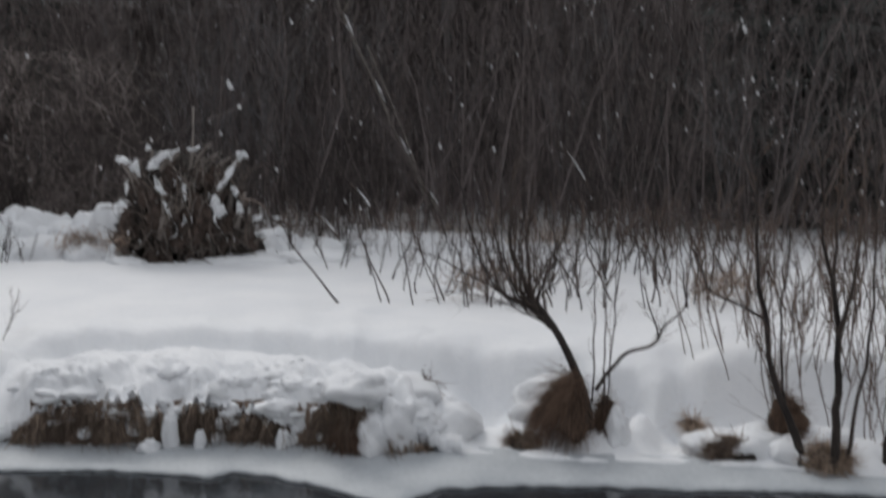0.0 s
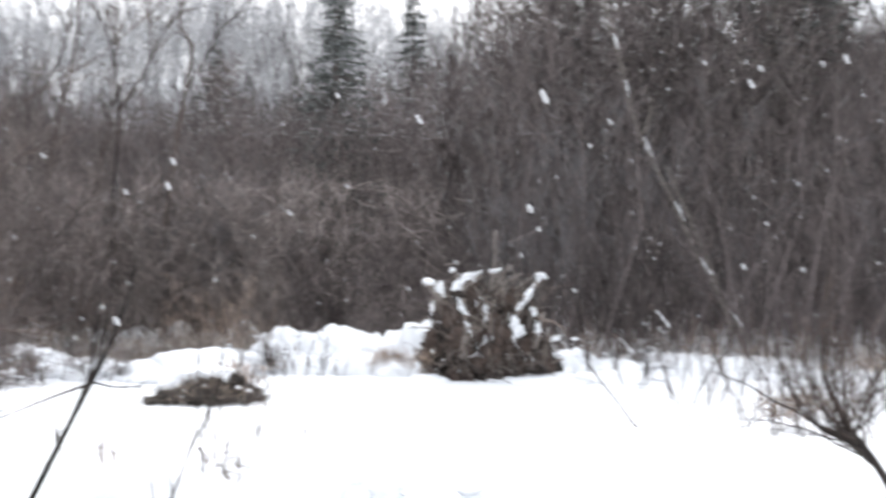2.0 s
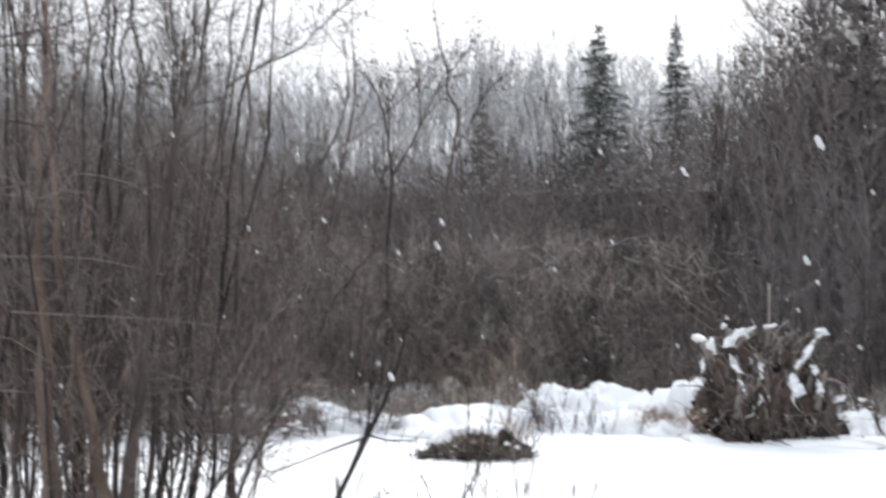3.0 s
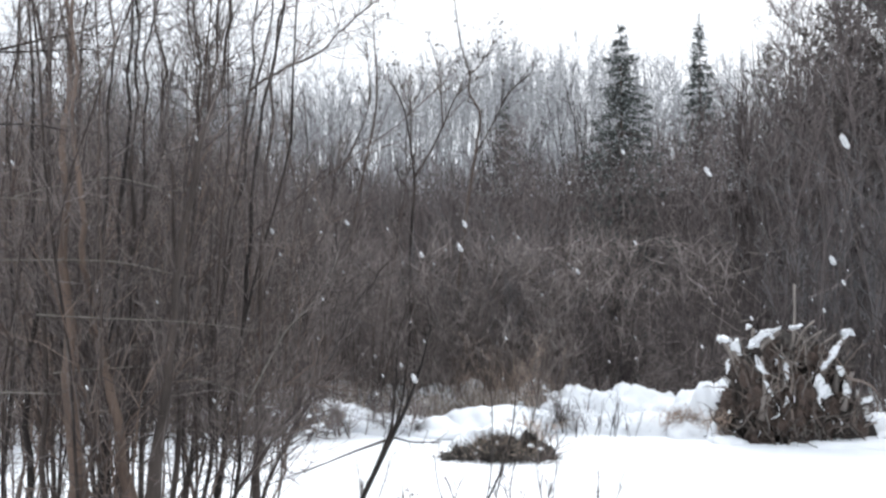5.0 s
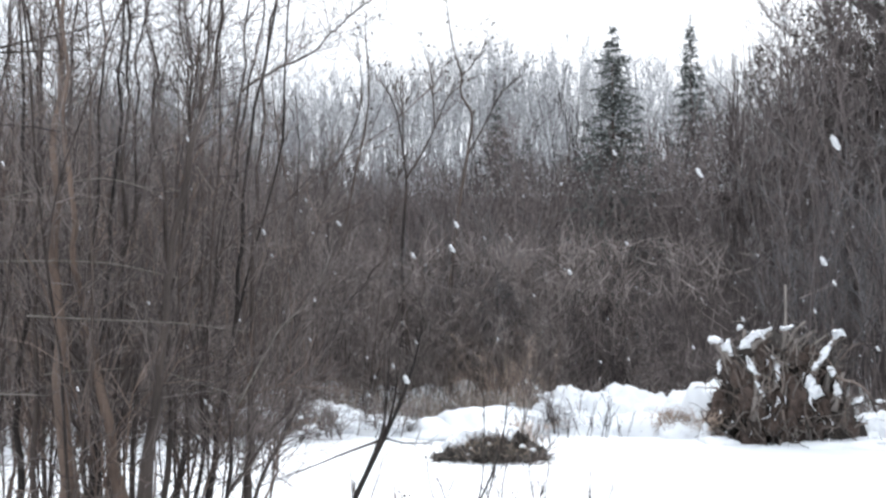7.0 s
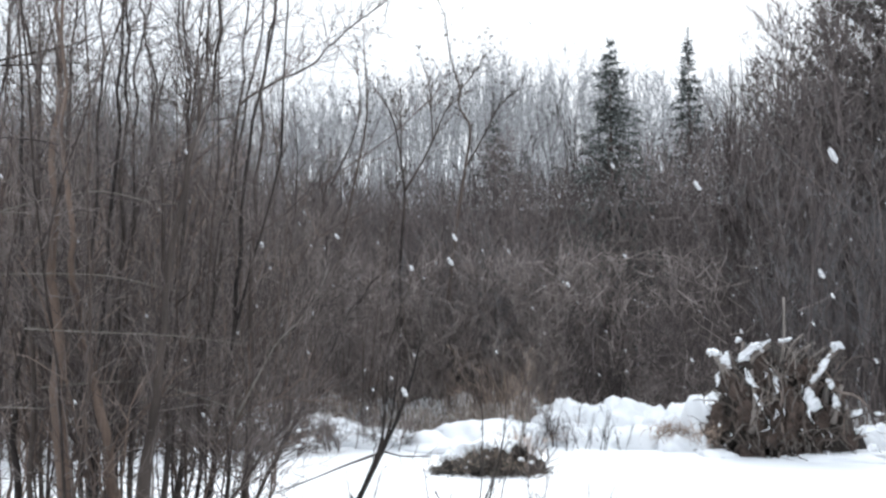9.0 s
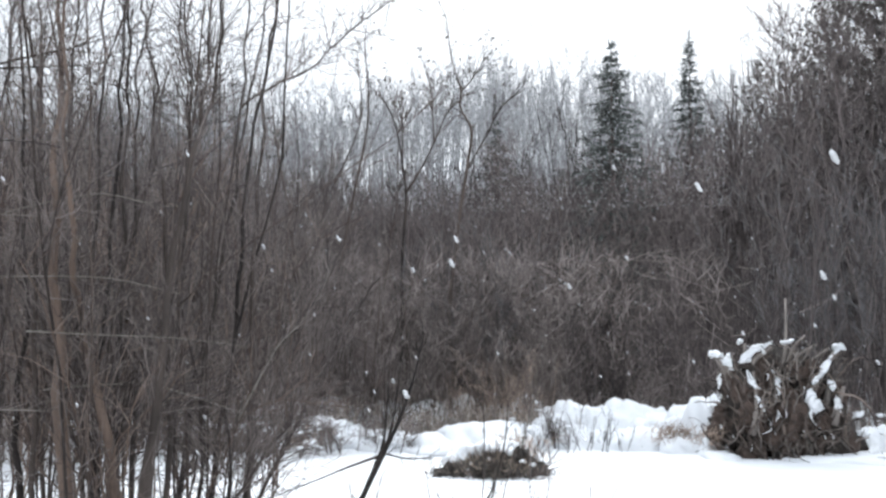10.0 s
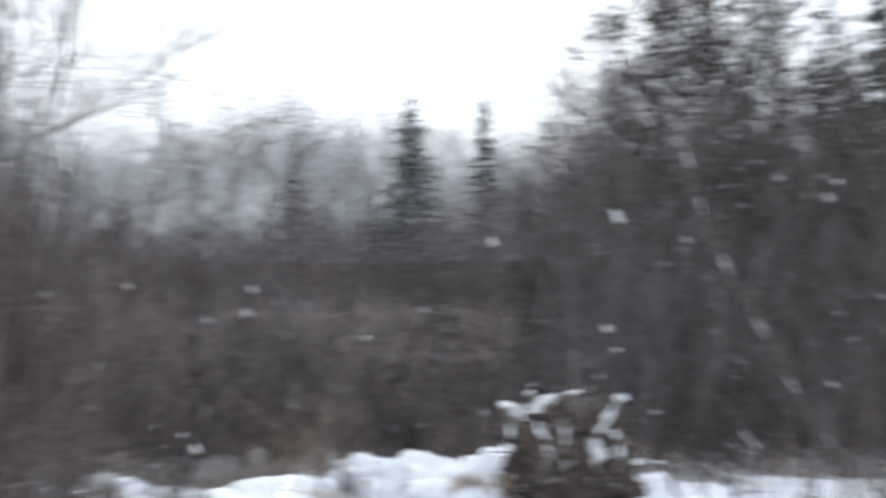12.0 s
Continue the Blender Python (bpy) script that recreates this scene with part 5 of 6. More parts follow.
# ---- the wood behind ----
WT = "bare dark alder tree in the dense wood"
wood_a = slender_tree("wood_alder", away(20.0, 22.0, 0), 8.5, 0.05, 121, WT, "wood alders", bark=BRUSH, branches=20, leafy=0, thin=0.008, twig=1.1, mat=BRUSH)
wood_b = slender_tree("wood_alder", away(23.5, 23.5, 0), 10.5, 0.09, 122, "tall alder keeping withered leaves in the wood", "wood alders", bark=BRUSH, branches=30, leafy=30, reach=0.26, thin=0.008, twig=1.0, mat=BRUSH)
wood_c = slender_tree("wood_birch", away(37.5, 26.0, 0), 13.0, 0.045, 123, "tall thin bare dark birch above the wood", "wood birches", branches=9, bark=ALDER, mat=BARK, reach=0.13, start=0.4, thin=0.008, twig=0.9, crook=0.12, count=5, again=1, tip=0.016)
r_ = np.random.default_rng(124)
sp = [(r_.uniform(16, 60), r_.uniform(21, 33), r_.uniform(0.75, 1.0)) for q in range(30)]
sp += [(r_.uniform(-28, 16), r_.uniform(22, 36), r_.uniform(0.6, 0.82)) for q in range(36)]
spread_copies(wood_a, sp, 10)
spread_copies(wood_b, ((26.8, 23.5, 1.18), (25.0, 24.5, 1.16), (28.4, 24.0, 1.22), (30.2, 25.0, 1.15), (22.0, 24.0, 1.0), (20.4, 24.5, 0.9), (32.0, 24.0, 1.0), (18.6, 25.0, 0.8), (27.6, 26.0, 1.25), (24.0, 26.0, 1.1), (33.8, 25.5, 0.92), (29.3, 22.5, 1.0), (26.0, 22.0, 1.0), (23.0, 22.0, 0.92)), 33)
spread_copies(wood_c, ((40.5, 27.0, 1.1), (44.0, 25.0, 1.05), (42.2, 28.0, 1.1), (39.6, 25.5, 1.05), (47.0, 28.0, 1.1), (34.5, 27.0, 1.0), (38.9, 29.0, 1.2), (36.0, 25.0, 0.95), (31.0, 28.0, 0.95), (53.0, 26.0, 1.0), (41.4, 24.5, 1.0)), 77)


BT = "tangled bare hazel bush at the edge of the wood"
fan_a = shrub("hazel_bush", away(1.0, 19.0, 0), 12, 4.2, 0.34, 0.014, 221, BT, "bush", "hazel bushes", TWIG, TWIG, 20, 0.9, 0.55, wander=0.13, base_spread=0.5, again=2, thin=0.0065)
fan_b = shrub("hazel_bush", away(21.6, 18.6, 0), 11, 5.0, 0.26, 0.015, 222, BT, "bush", "hazel bushes", GREYHAZE, TWIG, 16, 1.0, 0.5, wander=0.10, base_spread=0.5, again=2, thin=0.0065)
fan_c = shrub("hazel_bush", away(12.0, 18.6, 0), 12, 3.2, 0.45, 0.012, 223, "dark tangled bare bush at the edge of the wood", "bush", "hazel bushes", BRUSH, BRUSH, 20, 0.8, 0.6, wander=0.16, base_spread=0.6, again=2, thin=0.007)
spread_copies(fan_a, ((-6.0, 19.0, 0.9), (4.6, 20.0, 1.05), (-2.6, 20.5, 1.1), (7.6, 19.5, 0.9), (14.0, 21.0, 1.0), (28.5, 20.0, 1.05), (36.0, 20.5, 1.1), (44.0, 20.0, 1.0)), 31)
spread_copies(fan_b, ((24.0, 19.6, 1.05), (18.6, 19.4, 1.0), (26.6, 21.0, 1.1), (31.6, 20.0, 0.95), (40.0, 19.5, 1.0), (48.5, 19.5, 1.0), (3.4, 18.6, 0.85), (-0.6, 18.4, 0.8), (-9.0, 20.0, 0.9), (5.6, 18.8, 0.8)), 57)
spread_copies(fan_c, ((2.8, 18.6, 0.8), (8.8, 18.4, 0.9), (15.6, 18.2, 0.9), (25.6, 18.6, 1.0), (34.0, 18.8, 1.1), (42.0, 18.8, 1.1), (-4.6, 18.4, 0.8)), 91)


def build_undergrowth():
    """The brown mass of stems and twigs at the wood's edge."""
    r = np.random.default_rng(131)
    g = Geo()
    n = 62000
    az = np.concatenate([r.uniform(-33, 66, n - 9000), r.uniform(-8, 15, 9000)])
    edge = np.array([noise.noise((p * 0.45, 3, 8)) + 0.6 * noise.noise((p * 1.3, 7, 8)) for p in az])
    d = np.maximum(np.where(az < 9, 18.5, 17.0), 18.4 + 1.8 * edge + 20 * r.random(n) ** 1.3 + np.where(az < 12, 0.8, 0))
    top = np.interp(az, (-33, -8, 2, 10, 15, 19, 24, 32, 42, 50, 66), (7.2, 6.3, 5.5, 6.2, 7.0, 8.2, 9.2, 9.0, 7.4, 7.4, 9.0)) * (0.72 + 0.28 * (d - 18) / 20)
    clump = np.array([noise.noise((p * 0.55, q * 0.35, 2.0)) for p, q in zip(az, d)])
    top *= 1 + 0.35 * clump
    z = top * r.random(n) ** 1.05
    a = np.radians(az)
    base = np.stack([np.sin(a) * d, np.cos(a) * d, z - 0.1], 1)
    way = r.normal(0, 1, (n, 3)) * np.interp(z, (0, 2.5, 6), (0.80, 0.62, 0.50))[:, None] + np.array([0, 0, 1.0])
    ln = r.uniform(0.35, 1.35, n) * (1 - 0.2 * z / 8)
    rd = r.uniform(0.004, 0.0095, n)
    near = d < 21.5
    g.spikes(base[near], way[near], ln[near], rd[near], 0.16, 6)
    g.spikes(base[~near], way[~near], ln[~near] * 1.2, rd[~near] * 1.2, 0.14, 7, True)
    n = 22000
    az = r.uniform(-33, 66, n)
    d = r.uniform(29, 40, n)
    top = np.interp(az, (-33, -8, 2, 10, 15, 19, 24, 32, 38, 43, 48, 66), (7.0, 6.4, 5.4, 6.2, 7.8, 10.4, 11.5, 11.5, 10.4, 8.8, 8.6, 10.5))
    a = np.radians(az)
    base = np.stack([np.sin(a) * d, np.cos(a) * d, top * r.random(n) ** 1.15 - 0.2], 1)
    g.spikes(base, r.normal(0, 0.3, (n, 3)) + np.array([0, 0, 1.0]), r.uniform(0.8, 2.0, n), r.uniform(0.012, 0.028, n), 0.14, 10, True)
    n = 3000
    az = r.uniform(-33, 66, n)
    d = 17.6 + 20 * r.random(n)
    a = np.radians(az)
    base = np.stack([np.sin(a) * d, np.cos(a) * d, np.full(n, -0.1)], 1)
    h = np.interp(az, (-33, 12, 20, 66), (3.6, 3.6, 6.5, 6.5))
    g.spikes(base, r.normal(0, 0.22, (n, 3)) + np.array([0, 0, 1.0]), r.uniform(0.35, 1.0, n) * h, r.uniform(0.008, 0.020, n), 0.08, 8)
    tagged(new("undergrowth", g.mesh("undergrowth", BRUSH)), "dense brown tangle of bare brush at the wood's edge", "undergrowth", kind="stuff")
    g = Geo()
    n = 1900
    tuft = np.concatenate([r.normal(3.6, 1.9, 34), r.uniform(-12, 9, 26), r.uniform(9, 40, 14)])
    far = np.where(tuft < 9, r.uniform(16.4, 18.2, len(tuft)), r.uniform(17.4, 18.8, len(tuft)))
    tall = r.uniform(0.3, 0.9, len(tuft)) * np.where(np.abs(tuft - 3.6) < 2.4, 1.3, 0.7)
    q = r.integers(0, len(tuft), n)
    az = tuft[q] + r.normal(0, 0.55, n)
    d = far[q] + r.normal(0, 0.2, n)
    a = np.radians(az)
    base = np.stack([np.sin(a) * d, np.cos(a) * d, np.full(n, -0.02)], 1)
    comb = r.normal(0, 0.5, (len(tuft), 3))[q]
    g.spikes(base, comb + r.normal(0, 0.42, (n, 3)) + np.array([0, 0, 1.0]), tall[q] * r.uniform(0.4, 1.1, n), r.uniform(0.0035, 0.0075, n), 0.3, 9)
    tagged(new("dead_grass", g.mesh("dead_grass", GRASS)), "straw-coloured dead grass along the snow mounds", "dead grass", kind="stuff")


build_undergrowth()


def build_pale_brush():
    """Lighter twigs hanging in the brush of the middle, their pale colour brightening its shade."""
    r = np.random.default_rng(133)
    n = 12500
    az = np.concatenate([r.normal(1.5, 5.0, n * 2 // 3), r.uniform(-10, 16, n - n * 2 // 3)])
    d = r.uniform(17.5, 19.4, n)
    z = 0.42 + 2.5 * r.random(n) ** 1.5
    keep = np.array([noise.noise((p * 0.8, q * 0.7, w * 0.9)) > -0.08 for p, q, w in zip(az, d, z)])
    az, d, z = az[keep], d[keep], z[keep]
    n = len(az)
    a = np.radians(az)
    base = np.stack([np.sin(a) * d, np.cos(a) * d, z], 1)
    g = Geo()
    g.spikes(base, r.normal(0, 0.7, (n, 3)) + np.array([0, 0, 0.8]), r.uniform(0.25, 0.9, n), r.uniform(0.004, 0.0095, n), 0.25, 14)
    tagged(new("pale_brush", g.mesh("pale_brush", PALETWIG)), "pale grey-brown twigs brightening the tangled brush", "brush", kind="stuff")
    n = 11000
    az = r.uniform(-30, 40, n)
    d = 42 + 60 * r.random(n)
    a = np.radians(az)
    z = np.array([ground_height(p, q) for p, q in zip(az, d)])
    base = np.stack([np.sin(a) * d, np.cos(a) * d, z - 0.2], 1)
    g = Geo()
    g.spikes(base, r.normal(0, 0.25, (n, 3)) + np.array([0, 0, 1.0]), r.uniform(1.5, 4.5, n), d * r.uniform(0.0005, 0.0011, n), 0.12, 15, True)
    # brush greyed in colour to imitate the snow haze
    tagged(new("hillside_brush", g.mesh("hillside_brush", GREYHAZE)), "low brush covering the snowy hillside, greyed for haze", "brush", kind="stuff")


build_pale_brush()


stalk = shrub("brush_stalks", away(-6.6, 17.2, 0), 9, 1.5, 0.20, 0.008, 225, "thin dark upright stalks before the snow drifts", "brush stalks", "brush stalks", TWIG, BARK, 5, 0.35, 0.4, wander=0.12, base_spread=1.0, again=1, thin=0.005)
spread_copies(stalk, ((-4.2, 17.3, 0.9), (-1.9, 17.1, 1.0), (0.4, 17.4, 0.85), (2.4, 17.2, 1.0), (4.4, 17.3, 1.05), (6.0, 17.5, 0.8), (-8.6, 17.4, 1.1), (3.4, 17.6, 1.2), (-5.4, 16.9, 0.7), (-3.1, 16.8, 0.8), (-0.8, 16.9, 0.75), (1.4, 16.8, 0.8), (-7.4, 16.8, 0.8)), 40)


def build_frosted_grass():
    """Snow-dusted grass and twig ends in front of the brush."""
    r = np.random.default_rng(135)
    az = np.concatenate([r.uniform(-12, 8, 1500), r.normal(-4.5, 2.5, 500), r.normal(2.6, 2.2, 900), r.uniform(8, 22, 500), r.uniform(22, 40, 220)])
    az = az[np.array([noise.noise((p * 0.9, 4, 6)) > -0.15 for p in az])]
    n = len(az)
    d = r.uniform(15.9, 17.4, n) + np.where(az > 8, 1.0, 0)
    a = np.radians(az)
    base = np.stack([np.sin(a) * d, np.cos(a) * d, 0.42 * r.random(n) ** 2], 1)
    g = Geo()
    g.spikes(base, r.normal(0, 0.6, (n, 3)) + np.array([0, 0, 0.7]), r.uniform(0.12, 0.5, n), r.uniform(0.004, 0.011, n), 0.3, 12)
    tagged(new("frosted_grass", g.mesh("frosted_grass", RIME)), "pale snow-dusted grass and twigs before the brush", "frosted grass", kind="stuff")


build_frosted_grass()


def grass_patch(az, d, wide, count, seed):
    """Dead grass breaking through a snow mound."""
    r = np.random.default_rng(seed)
    top = thing("grass_clump", away(az, d, 0.05), "brown dead grass breaking through the snow", "grass clump", "grass clumps")
    base = np.stack([r.normal(0, wide, count), r.normal(0, wide * 0.6, count), r.uniform(0.0, 0.25, count)], 1)
    g = Geo()
    g.spikes(base, r.normal(0, 0.5, (count, 3)) + np.array([0, -0.3, 0.5]), r.uniform(0.08, 0.26, count), 0.005, 0.25, seed)
    tagged(part("sedge_tuft", g, GRASS, top), kind="stuff")


shrub("rusty_bush", away(3.4, 17.0, 0), 16, 1.5, 0.5, 0.009, 206, "dense rusty-brown bush behind the snow mounds", "bush", "rusty bushes", GRASS, TWIG, 18, 0.5, 0.6, base_spread=0.8)
shrub("rusty_bush", away(-1.0, 18.9, 0), 14, 1.2, 0.5, 0.009, 207, "dense rusty-brown bush behind the snow mounds", "bush", "rusty bushes", GRASS, TWIG, 14, 0.5, 0.6, base_spread=0.8)
grass_patch(34.5, 11.0, 0.22, 260, 212)
grass_patch(47.6, 11.2, 0.26, 300, 213)
grass_patch(14.4, 14.95, 0.06, 60, 208)
grass_patch(14.9, 14.6, 0.05, 70, 209)
grass_patch(13.1, 15.1, 0.12, 160, 201)
grass_patch(12.4, 15.3, 0.10, 120, 202)
grass_patch(-7.4, 15.3, 0.22, 220, 203)
grass_patch(4.4, 13.4, 0.20, 160, 205)


# ---- leaning birch ----
def build_leaning_birch():
    top = thing("leaning_birch", (0, 0, 0), "pale dead birch leaning across the wood's edge", "birch")
    pts = smooth_path((away(33.0, 18.8, -0.2), away(32.5, 18.9, 0.24), away(30.35, 19, 1.39), away(28.45, 19, 2.73), away(26.3, 19, 4.31), away(25.4, 19, 5.49), away(24.6, 19, 6.6)), 4)
    g = Geo()
    pts = pts + np.array([noise.noise_vector(Vector(q) * 1.3)[:] for q in pts]) * 0.05
    g.tube(pts, taper(0.046, 0.016, len(pts)), 8)
    trunk = part("trunk", g, BIRCH, top, smooth=True)
    g = Geo()
    p = smooth_path((away(26.75, 19, 3.98), away(27.1, 18.9, 4.3), away(27.25, 18.9, 4.65)), 4)
    g.tube(p, taper(0.04, 0.012, len(p)), 6)
    part("limb", g, BIRCH, top, smooth=True)
    g = Geo()
    p = smooth_path((away(31.5, 18.7, 0.5), away(30.0, 18.6, 1.9), away(28.0, 18.6, 3.4)), 4)
    g.tube(p, taper(0.035, 0.014, len(p)), 6)
    part("limb", g, BIRCH, top, smooth=True)
    g = Geo()
    n = 70
    i = rng.integers(6, len(pts) - 1, n)
    g.spikes(pts[i], rng.normal(0, 0.6, (n, 3)) + np.array([-0.1, 0, 0.4]), rng.uniform(0.2, 0.9, n), 0.009, 0.15, 3)
    tagged(part("twig_crown", g, TWIG, top), kind="stuff")
    for q in range(5, len(pts) - 3, 3):
        g = Geo()
        g.tube([pts[q] + np.array([0, -0.02, 0.07]), (pts[q] + pts[q + 1]) / 2 + np.array([0, -0.02, 0.085]), pts[q + 1] + np.array([0, -0.02, 0.075])], (0.008, 0.024, 0.008), 6)
        part("snow_crust", g, SNOW, trunk, "strip of snow along the trunk", True)


build_leaning_birch()


def snowy_log(a, b, rad):
    top = thing("fallen_branch", (0, 0, 0), "broken branch with a crust of snow", "branch", "fallen branches")
    g = Geo()
    p = smooth_path((a, (Vector(a) + Vector(b)) / 2 + Vector((0, 0, 0.05)), b), 4)
    g.tube(p, taper(rad, rad * 0.6, len(p)), 7)
    wood = part("wood", g, BARK, top, smooth=True)
    g = Geo()
    g.tube(p[2:-2] + np.array([0, -rad * 0.3, rad * 0.75]), [rad * s for s in np.linspace(0.35, 0.7, len(p) - 4)], 7)
    part("snow_crust", g, SNOW, wood, "crust of snow", True)


snowy_log(away(38.6, 16.0, 1.72), away(40.6, 16.0, 0.9), 0.013)
snowy_log(away(25.2, 16.0, 0.58), away(26.6, 15.9, 0.14), 0.022)
snowy_log(away(27.1, 16.3, 1.02), away(28.6, 16.2, 0.50), 0.022)
snowy_log(away(-8.5, 15.2, 0.02), away(-5.2, 15.8, 0.42), 0.05)


# ---- spruces ----
def spruce(at, height, width, seed, label, whorls=34, bare=0.06, fine=1.0):
    r = np.random.default_rng(seed)
    top = thing("spruce", at, label, "spruce", "spruces")
    g = Geo()
    g.tube([(0, 0, -0.2), (0, 0, height * 0.5), (0, 0, height)], (height * 0.011, height * 0.007, 0.008), 7)
    part("trunk", g, BARK, top, smooth=True)
    br, nd = Geo(), Geo()
    for w in range(whorls):
        s = (w + r.uniform(-0.3, 0.3)) / whorls
        z = height * (bare + (0.985 - bare) * s)
        reach = width * 0.5 * (1 - s) ** 0.68 * r.uniform(0.75, 1.1) + 0.05
        for b in range(int(5 + 3 * (1 - s))):
            ph = r.uniform(0, 6.28)
            ln = reach * r.uniform(0.5, 1.12)
            t = np.linspace(0, 1, 5)[:, None]
            out = np.array([math.cos(ph), math.sin(ph), 0.0])
            pts = np.array([0, 0, z + r.normal(0, 1.0) * height / whorls]) + out * ln * t + np.array([0, 0, 1.0]) * (-r.uniform(0.15, 0.5) * ln * t + 0.2 * ln * t ** 2.5)
            br.tube(pts[::2], taper(0.012, 0.004, 3), 3)
            m = int((10 + 24 * ln / (width * 0.5)) / fine ** 2.1)
            k = r.uniform(0.1, 1, m)
            base = np.stack([np.interp(k, t[:, 0], pts[:, c]) for c in range(3)], 1)
            side = np.cross(out, (0, 0, 1.0))
            way = out * 0.7 + side * r.choice((-1, 1), m)[:, None] * r.uniform(0.3, 1.0, m)[:, None] + np.array([0, 0, -0.3]) + r.normal(0, 0.42, (m, 3))
            nd.spikes(base, way, (0.15 + 0.16 * ln) * fine * r.uniform(0.5, 1.3, m), (0.022 + 0.008 * ln) * fine, 0.2, seed + w * 9 + b, True)
    nd.spikes([(0, 0, height * 0.985)] * 5, r.normal(0, 0.15, (5, 3)) + np.array([0, 0, 1]), height * 0.035, 0.03, 0.05, 1)
    bough = tagged(part("bough_frame", br, BARK, top), kind="stuff")
    tagged(part("foliage", nd, NEEDLE, bough, "dark green needles"), kind="stuff")
    return top


sp1 = spruce(away(60.0, 24.0, 0), 11.9, 4.9, 141, "dark green spruce rising over the bare wood", 84, 0.06, 1.05)
spruce(away(14.1, 50.0, 0.8), 15.4, 3.7, 142, "slender dark spire of a distant spruce", 84, 0.06, 1.5)
spread_copies(sp1, ((9.84, 24.0, 0.712), (3.4, 44.0, 0.88), (42.7, 31.0, 0.83), (33.6, 33.0, 1.0), (35.7, 32.0, 1.15), (32.2, 30.0, 0.90)), 100)
spruce(away(50.5, 24.5, 0), 14.2, 6.6, 143, "large dark spruce at the edge of the wood", 140, 0.06, 1.0)


# ---- the far hillside ----
def build_far_wood(name, count, near, far, mat, seed, label, tall, twigs, sweep=(-36, 68), thick=0.0003):
    r = np.random.default_rng(seed)
    g = Geo()
    n = count
    az = r.uniform(*sweep, n)
    d = near + (far - near) * r.random(n) ** 0.9
    a = np.radians(az)
    z = np.array([ground_height(p, q) for p, q in zip(az, d)])
    h = r.uniform(*tall, n)
    base = np.stack([np.sin(a) * d, np.cos(a) * d, z - 0.2], 1)
    up = r.normal(0, 0.05, (n, 3)) + np.array([0, 0, 1.0])
    g.spikes(base, up, h, r.uniform(0.04, 0.09, n), 0.03, 1)
    m, k = 8, max(1, twigs // 8)
    s = r.uniform(0.12, 0.85, (n, m))
    ph = r.uniform(0, 6.28, (n, m))
    b2 = base[:, None] + up[:, None] * (h[:, None] * s)[..., None]
    w2 = np.stack([np.cos(ph) * 0.42, np.sin(ph) * 0.42, r.uniform(0.7, 1.3, (n, m))], 2)
    l2 = h[:, None] * r.uniform(0.22, 0.42, (n, m)) * (1.15 - s)
    w2 /= np.linalg.norm(w2, axis=2)[..., None]
    thin = np.broadcast_to((d * thick)[:, None], (n, m))
    g.spikes(b2.reshape(-1, 3), w2.reshape(-1, 3), l2.ravel(), thin.ravel() * 1.5, 0.08, 2, True)
    u = r.uniform(0.15, 1.0, (n, m, k))
    b3 = b2[:, :, None] + w2[:, :, None] * (l2[..., None] * u)[..., None]
    w3 = w2[:, :, None] + r.normal(0, 0.42, (n, m, k, 3))
    l3 = (0.35 + h[:, None, None] * 0.06) * r.uniform(0.5, 1.5, (n, m, k))
    g.spikes(b3.reshape(-1, 3), w3.reshape(-1, 3), l3.ravel(), np.repeat(thin.ravel(), k), 0.14, 3, True)
    tagged(new(name, g.mesh(name, mat)), label, "far wood", kind="stuff")


# middle and far trees carry the snow haze in their bark colour
build_far_wood("middle_wood", 1250, 40, 72, GREYHAZE, 151, "bare trees where the hillside begins, greyed for haze", (3.5, 7.5), 34)
build_far_wood("far_wood", 2150, 60, 145, HAZEBARK, 152, "bare trees on the far hillside, paled for snow haze", (7.5, 14.0), 32)
build_far_wood("slope_wood", 520, 30, 52, BRUSH, 154, "brown bare young trees at the foot of the hill", (4.5, 8.0), 40, (-12, 21), 0.00035)
build_far_wood("slope_wood", 190, 27, 46, BRUSH, 156, "brown bare trees below the hillside", (5.5, 9.0), 40, (1, 18), 0.0004)
build_far_wood("dense_wood", 420, 25, 42, BRUSH, 155, "dark dense bare trees behind the edge of the wood", (6.5, 9.6), 40, (16, 58), 0.0005)
# unseen trees added behind the camera to darken surfaces that face it
build_far_wood("wood_behind", 460, 12, 40, BRUSH, 153, "unseen bare wood added behind the camera to block sky light", (10.0, 16.0), 32, (75, 318), 0.0026)


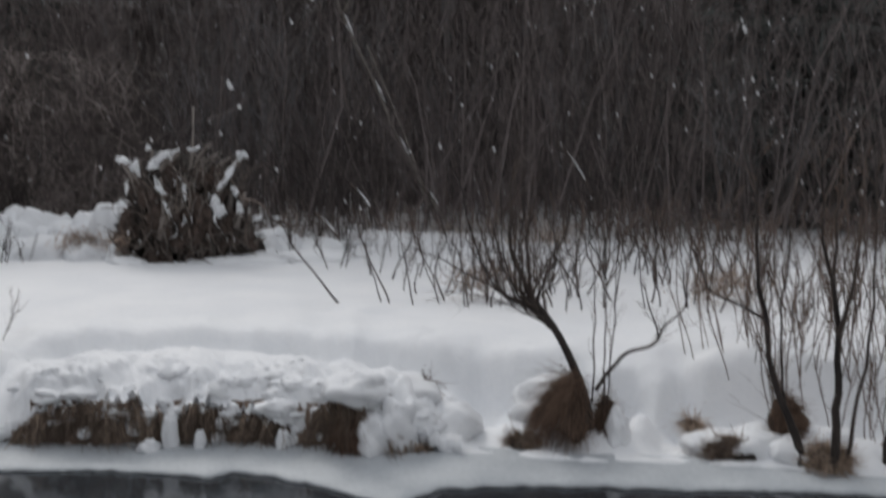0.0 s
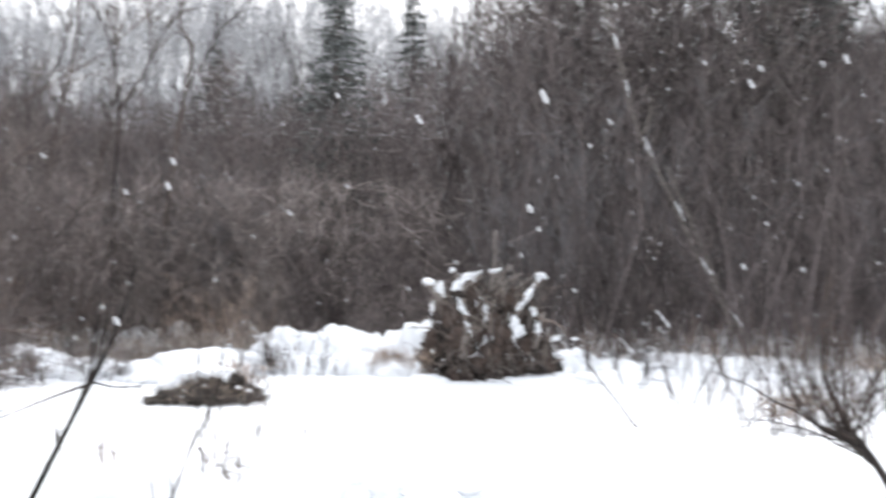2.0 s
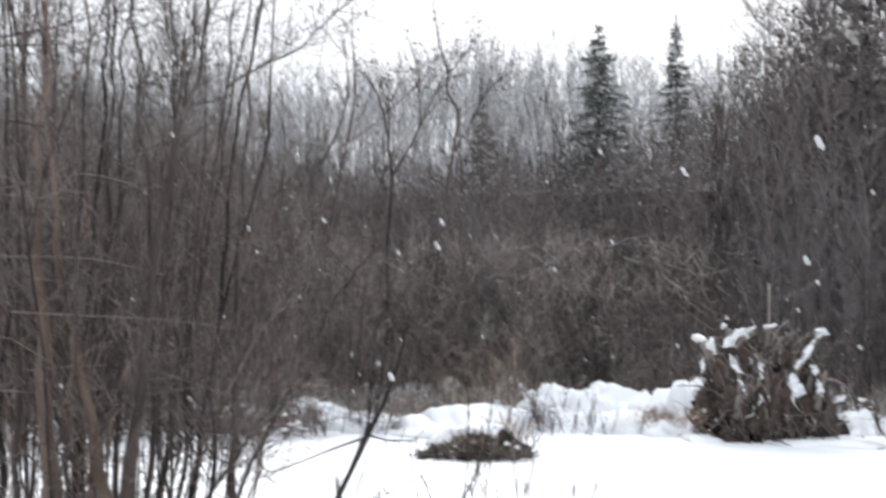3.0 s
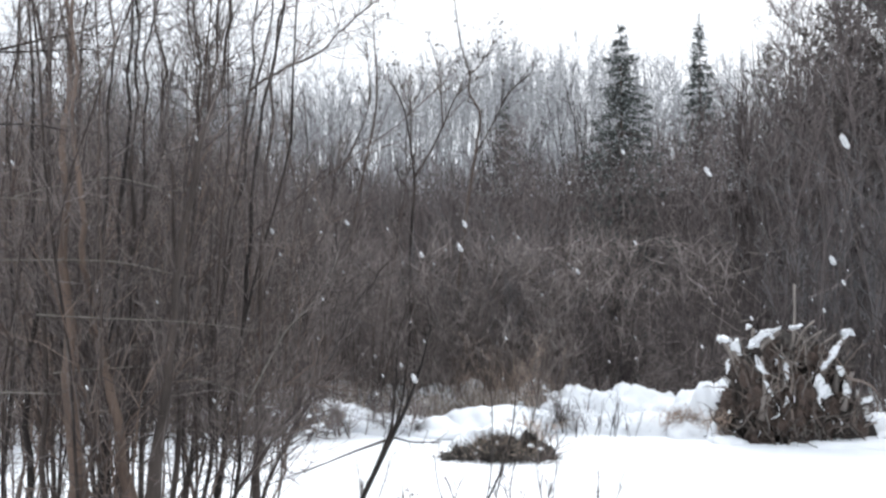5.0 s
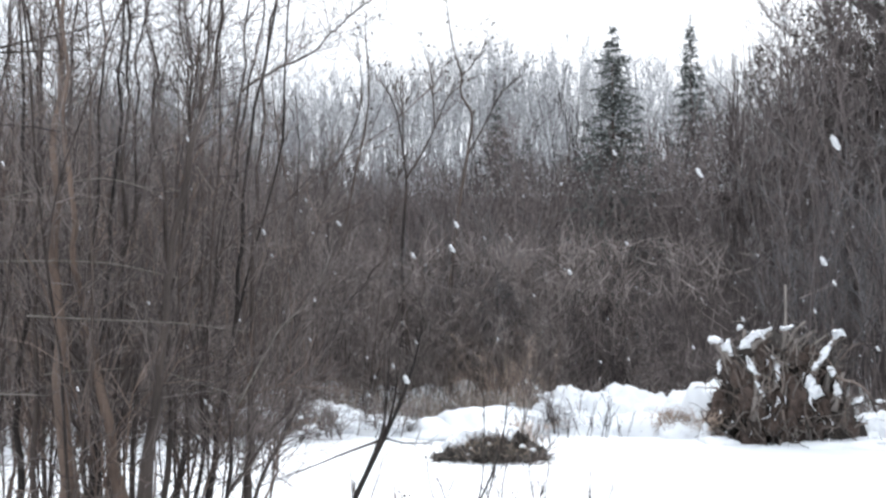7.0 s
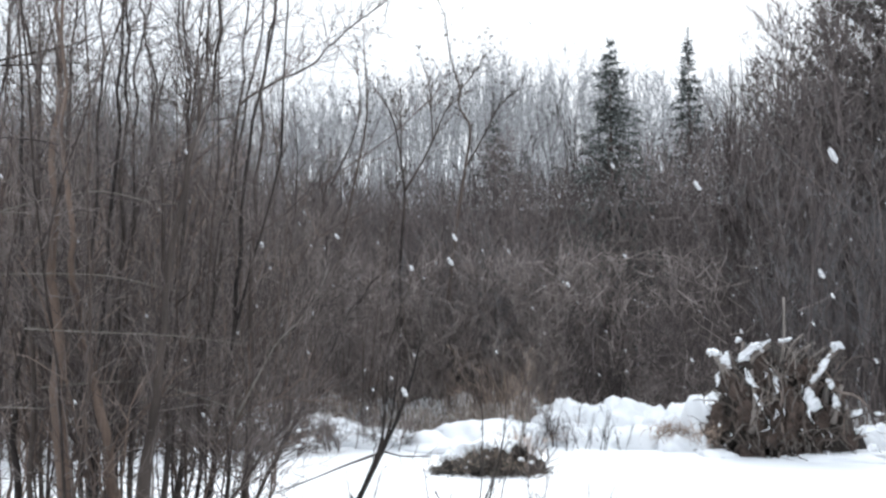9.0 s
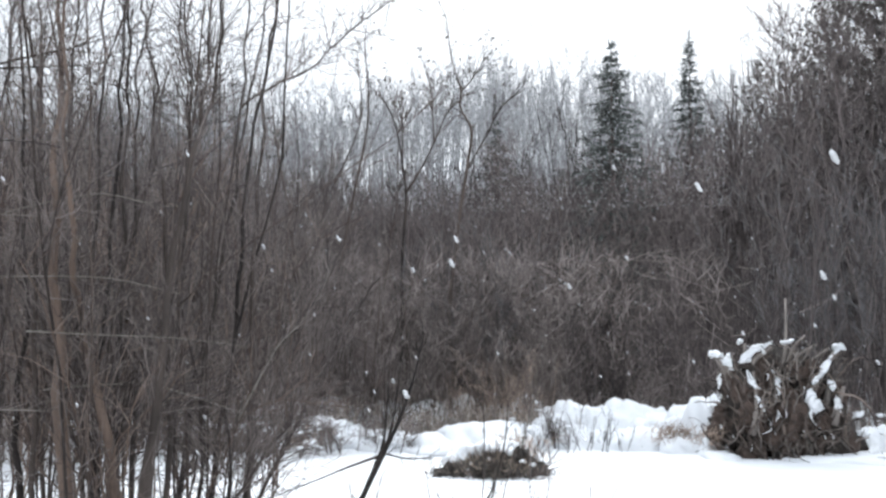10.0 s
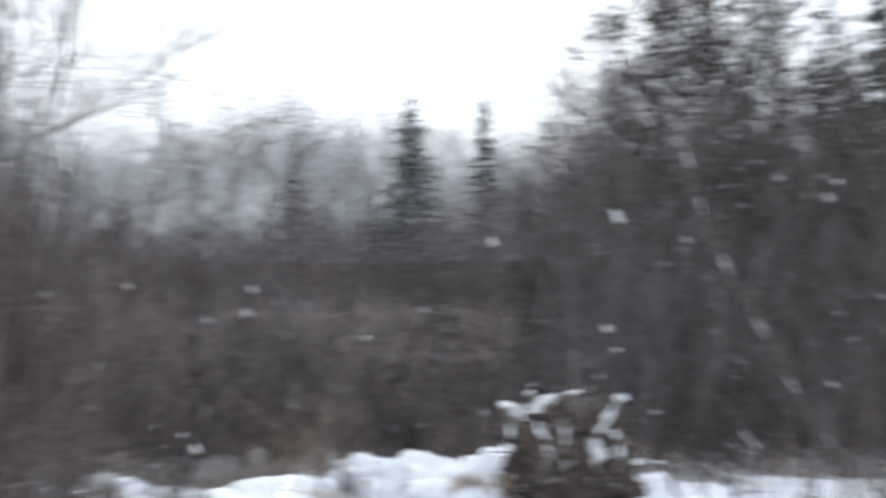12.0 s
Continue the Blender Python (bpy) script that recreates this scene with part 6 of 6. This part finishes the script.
# ---- snowflakes in the air ----
def build_snowflakes():
    r = np.random.default_rng(161)
    g = Geo()
    n = 2700
    az = np.radians(r.uniform(-34, 66, n))
    el = np.radians(r.uniform(-6.0, 27, n))
    d = 3.0 + 21 * r.random(n) ** 0.6
    p = np.stack([np.sin(az) * np.cos(el) * d, np.cos(az) * np.cos(el) * d, 1.6 + np.sin(el) * d], 1)
    p = p[p[:, 2] > 0.15]
    n = len(p)
    s = np.where(r.random(n) < 0.12, r.uniform(0.010, 0.018, n), r.uniform(0.005, 0.012, n))[:, None, None]
    turn = np.radians(np.arange(6) * 60)
    ring = np.stack([np.cos(turn), np.sin(turn), 0 * turn], 1)
    body = np.vstack([ring * 0.62 + (-0.35, 0, 0.75), ring * 0.72 + (0.3, 0, -0.7), [(-0.65, 0, 1.45), (0.6, 0, -1.4)]])
    v = p[:, None] + s * body[None] * r.uniform(0.8, 1.2, (n, 14, 1))
    k = np.arange(6)
    m = (k + 1) % 6
    tri = np.vstack([np.stack([k, m, k * 0 + 12], 1), np.stack([m, k, k + 6], 1), np.stack([m, k + 6, m + 6], 1), np.stack([m + 6, k + 6, k * 0 + 13], 1)])
    f = (np.arange(n) * 14)[:, None, None] + tri[None]
    g.add(v, f)
    tagged(new("falling_snow", g.mesh("falling_snow", FLAKE, True)), "large white snowflakes falling through the air", "snowflakes", kind="stuff")


build_snowflakes()


def build_snow_shower(n, sweep, near, far, rise, seed, label):
    """Oversized falling flakes, added over a chosen sweep to imitate snow haze on what lies behind."""
    r = np.random.default_rng(seed)
    az = np.radians(r.uniform(*sweep, n))
    d = r.uniform(near, far, n)
    el = np.radians(r.uniform(*rise, n))
    p = np.stack([np.sin(az) * d, np.cos(az) * d, 1.6 + np.tan(el) * d], 1)
    a, b = r.normal(0, 1, (n, 3)), r.normal(0, 1, (n, 3))
    size = (d * 0.00095 * r.uniform(0.6, 1.3, n))[:, None]
    a *= size / (np.linalg.norm(a, axis=1)[:, None] + 1e-6)
    b *= size / (np.linalg.norm(b, axis=1)[:, None] + 1e-6)
    g = Geo()
    g.add(np.stack([p + a, p + b, p - a - b], 1), np.arange(n * 3).reshape(-1, 3))
    tagged(new("snow_shower", g.mesh("snow_shower", FLAKE)), label, "snowfall", kind="stuff")


build_snow_shower(150000, (-30, 40), 46, 112, (1.5, 16.5), 162, "distant falling snow veiling the wooded hillside")
build_snow_shower(11000, (-2, 16), 18.5, 23.5, (7.0, 17.5), 163, "fine falling snow before the spruces")
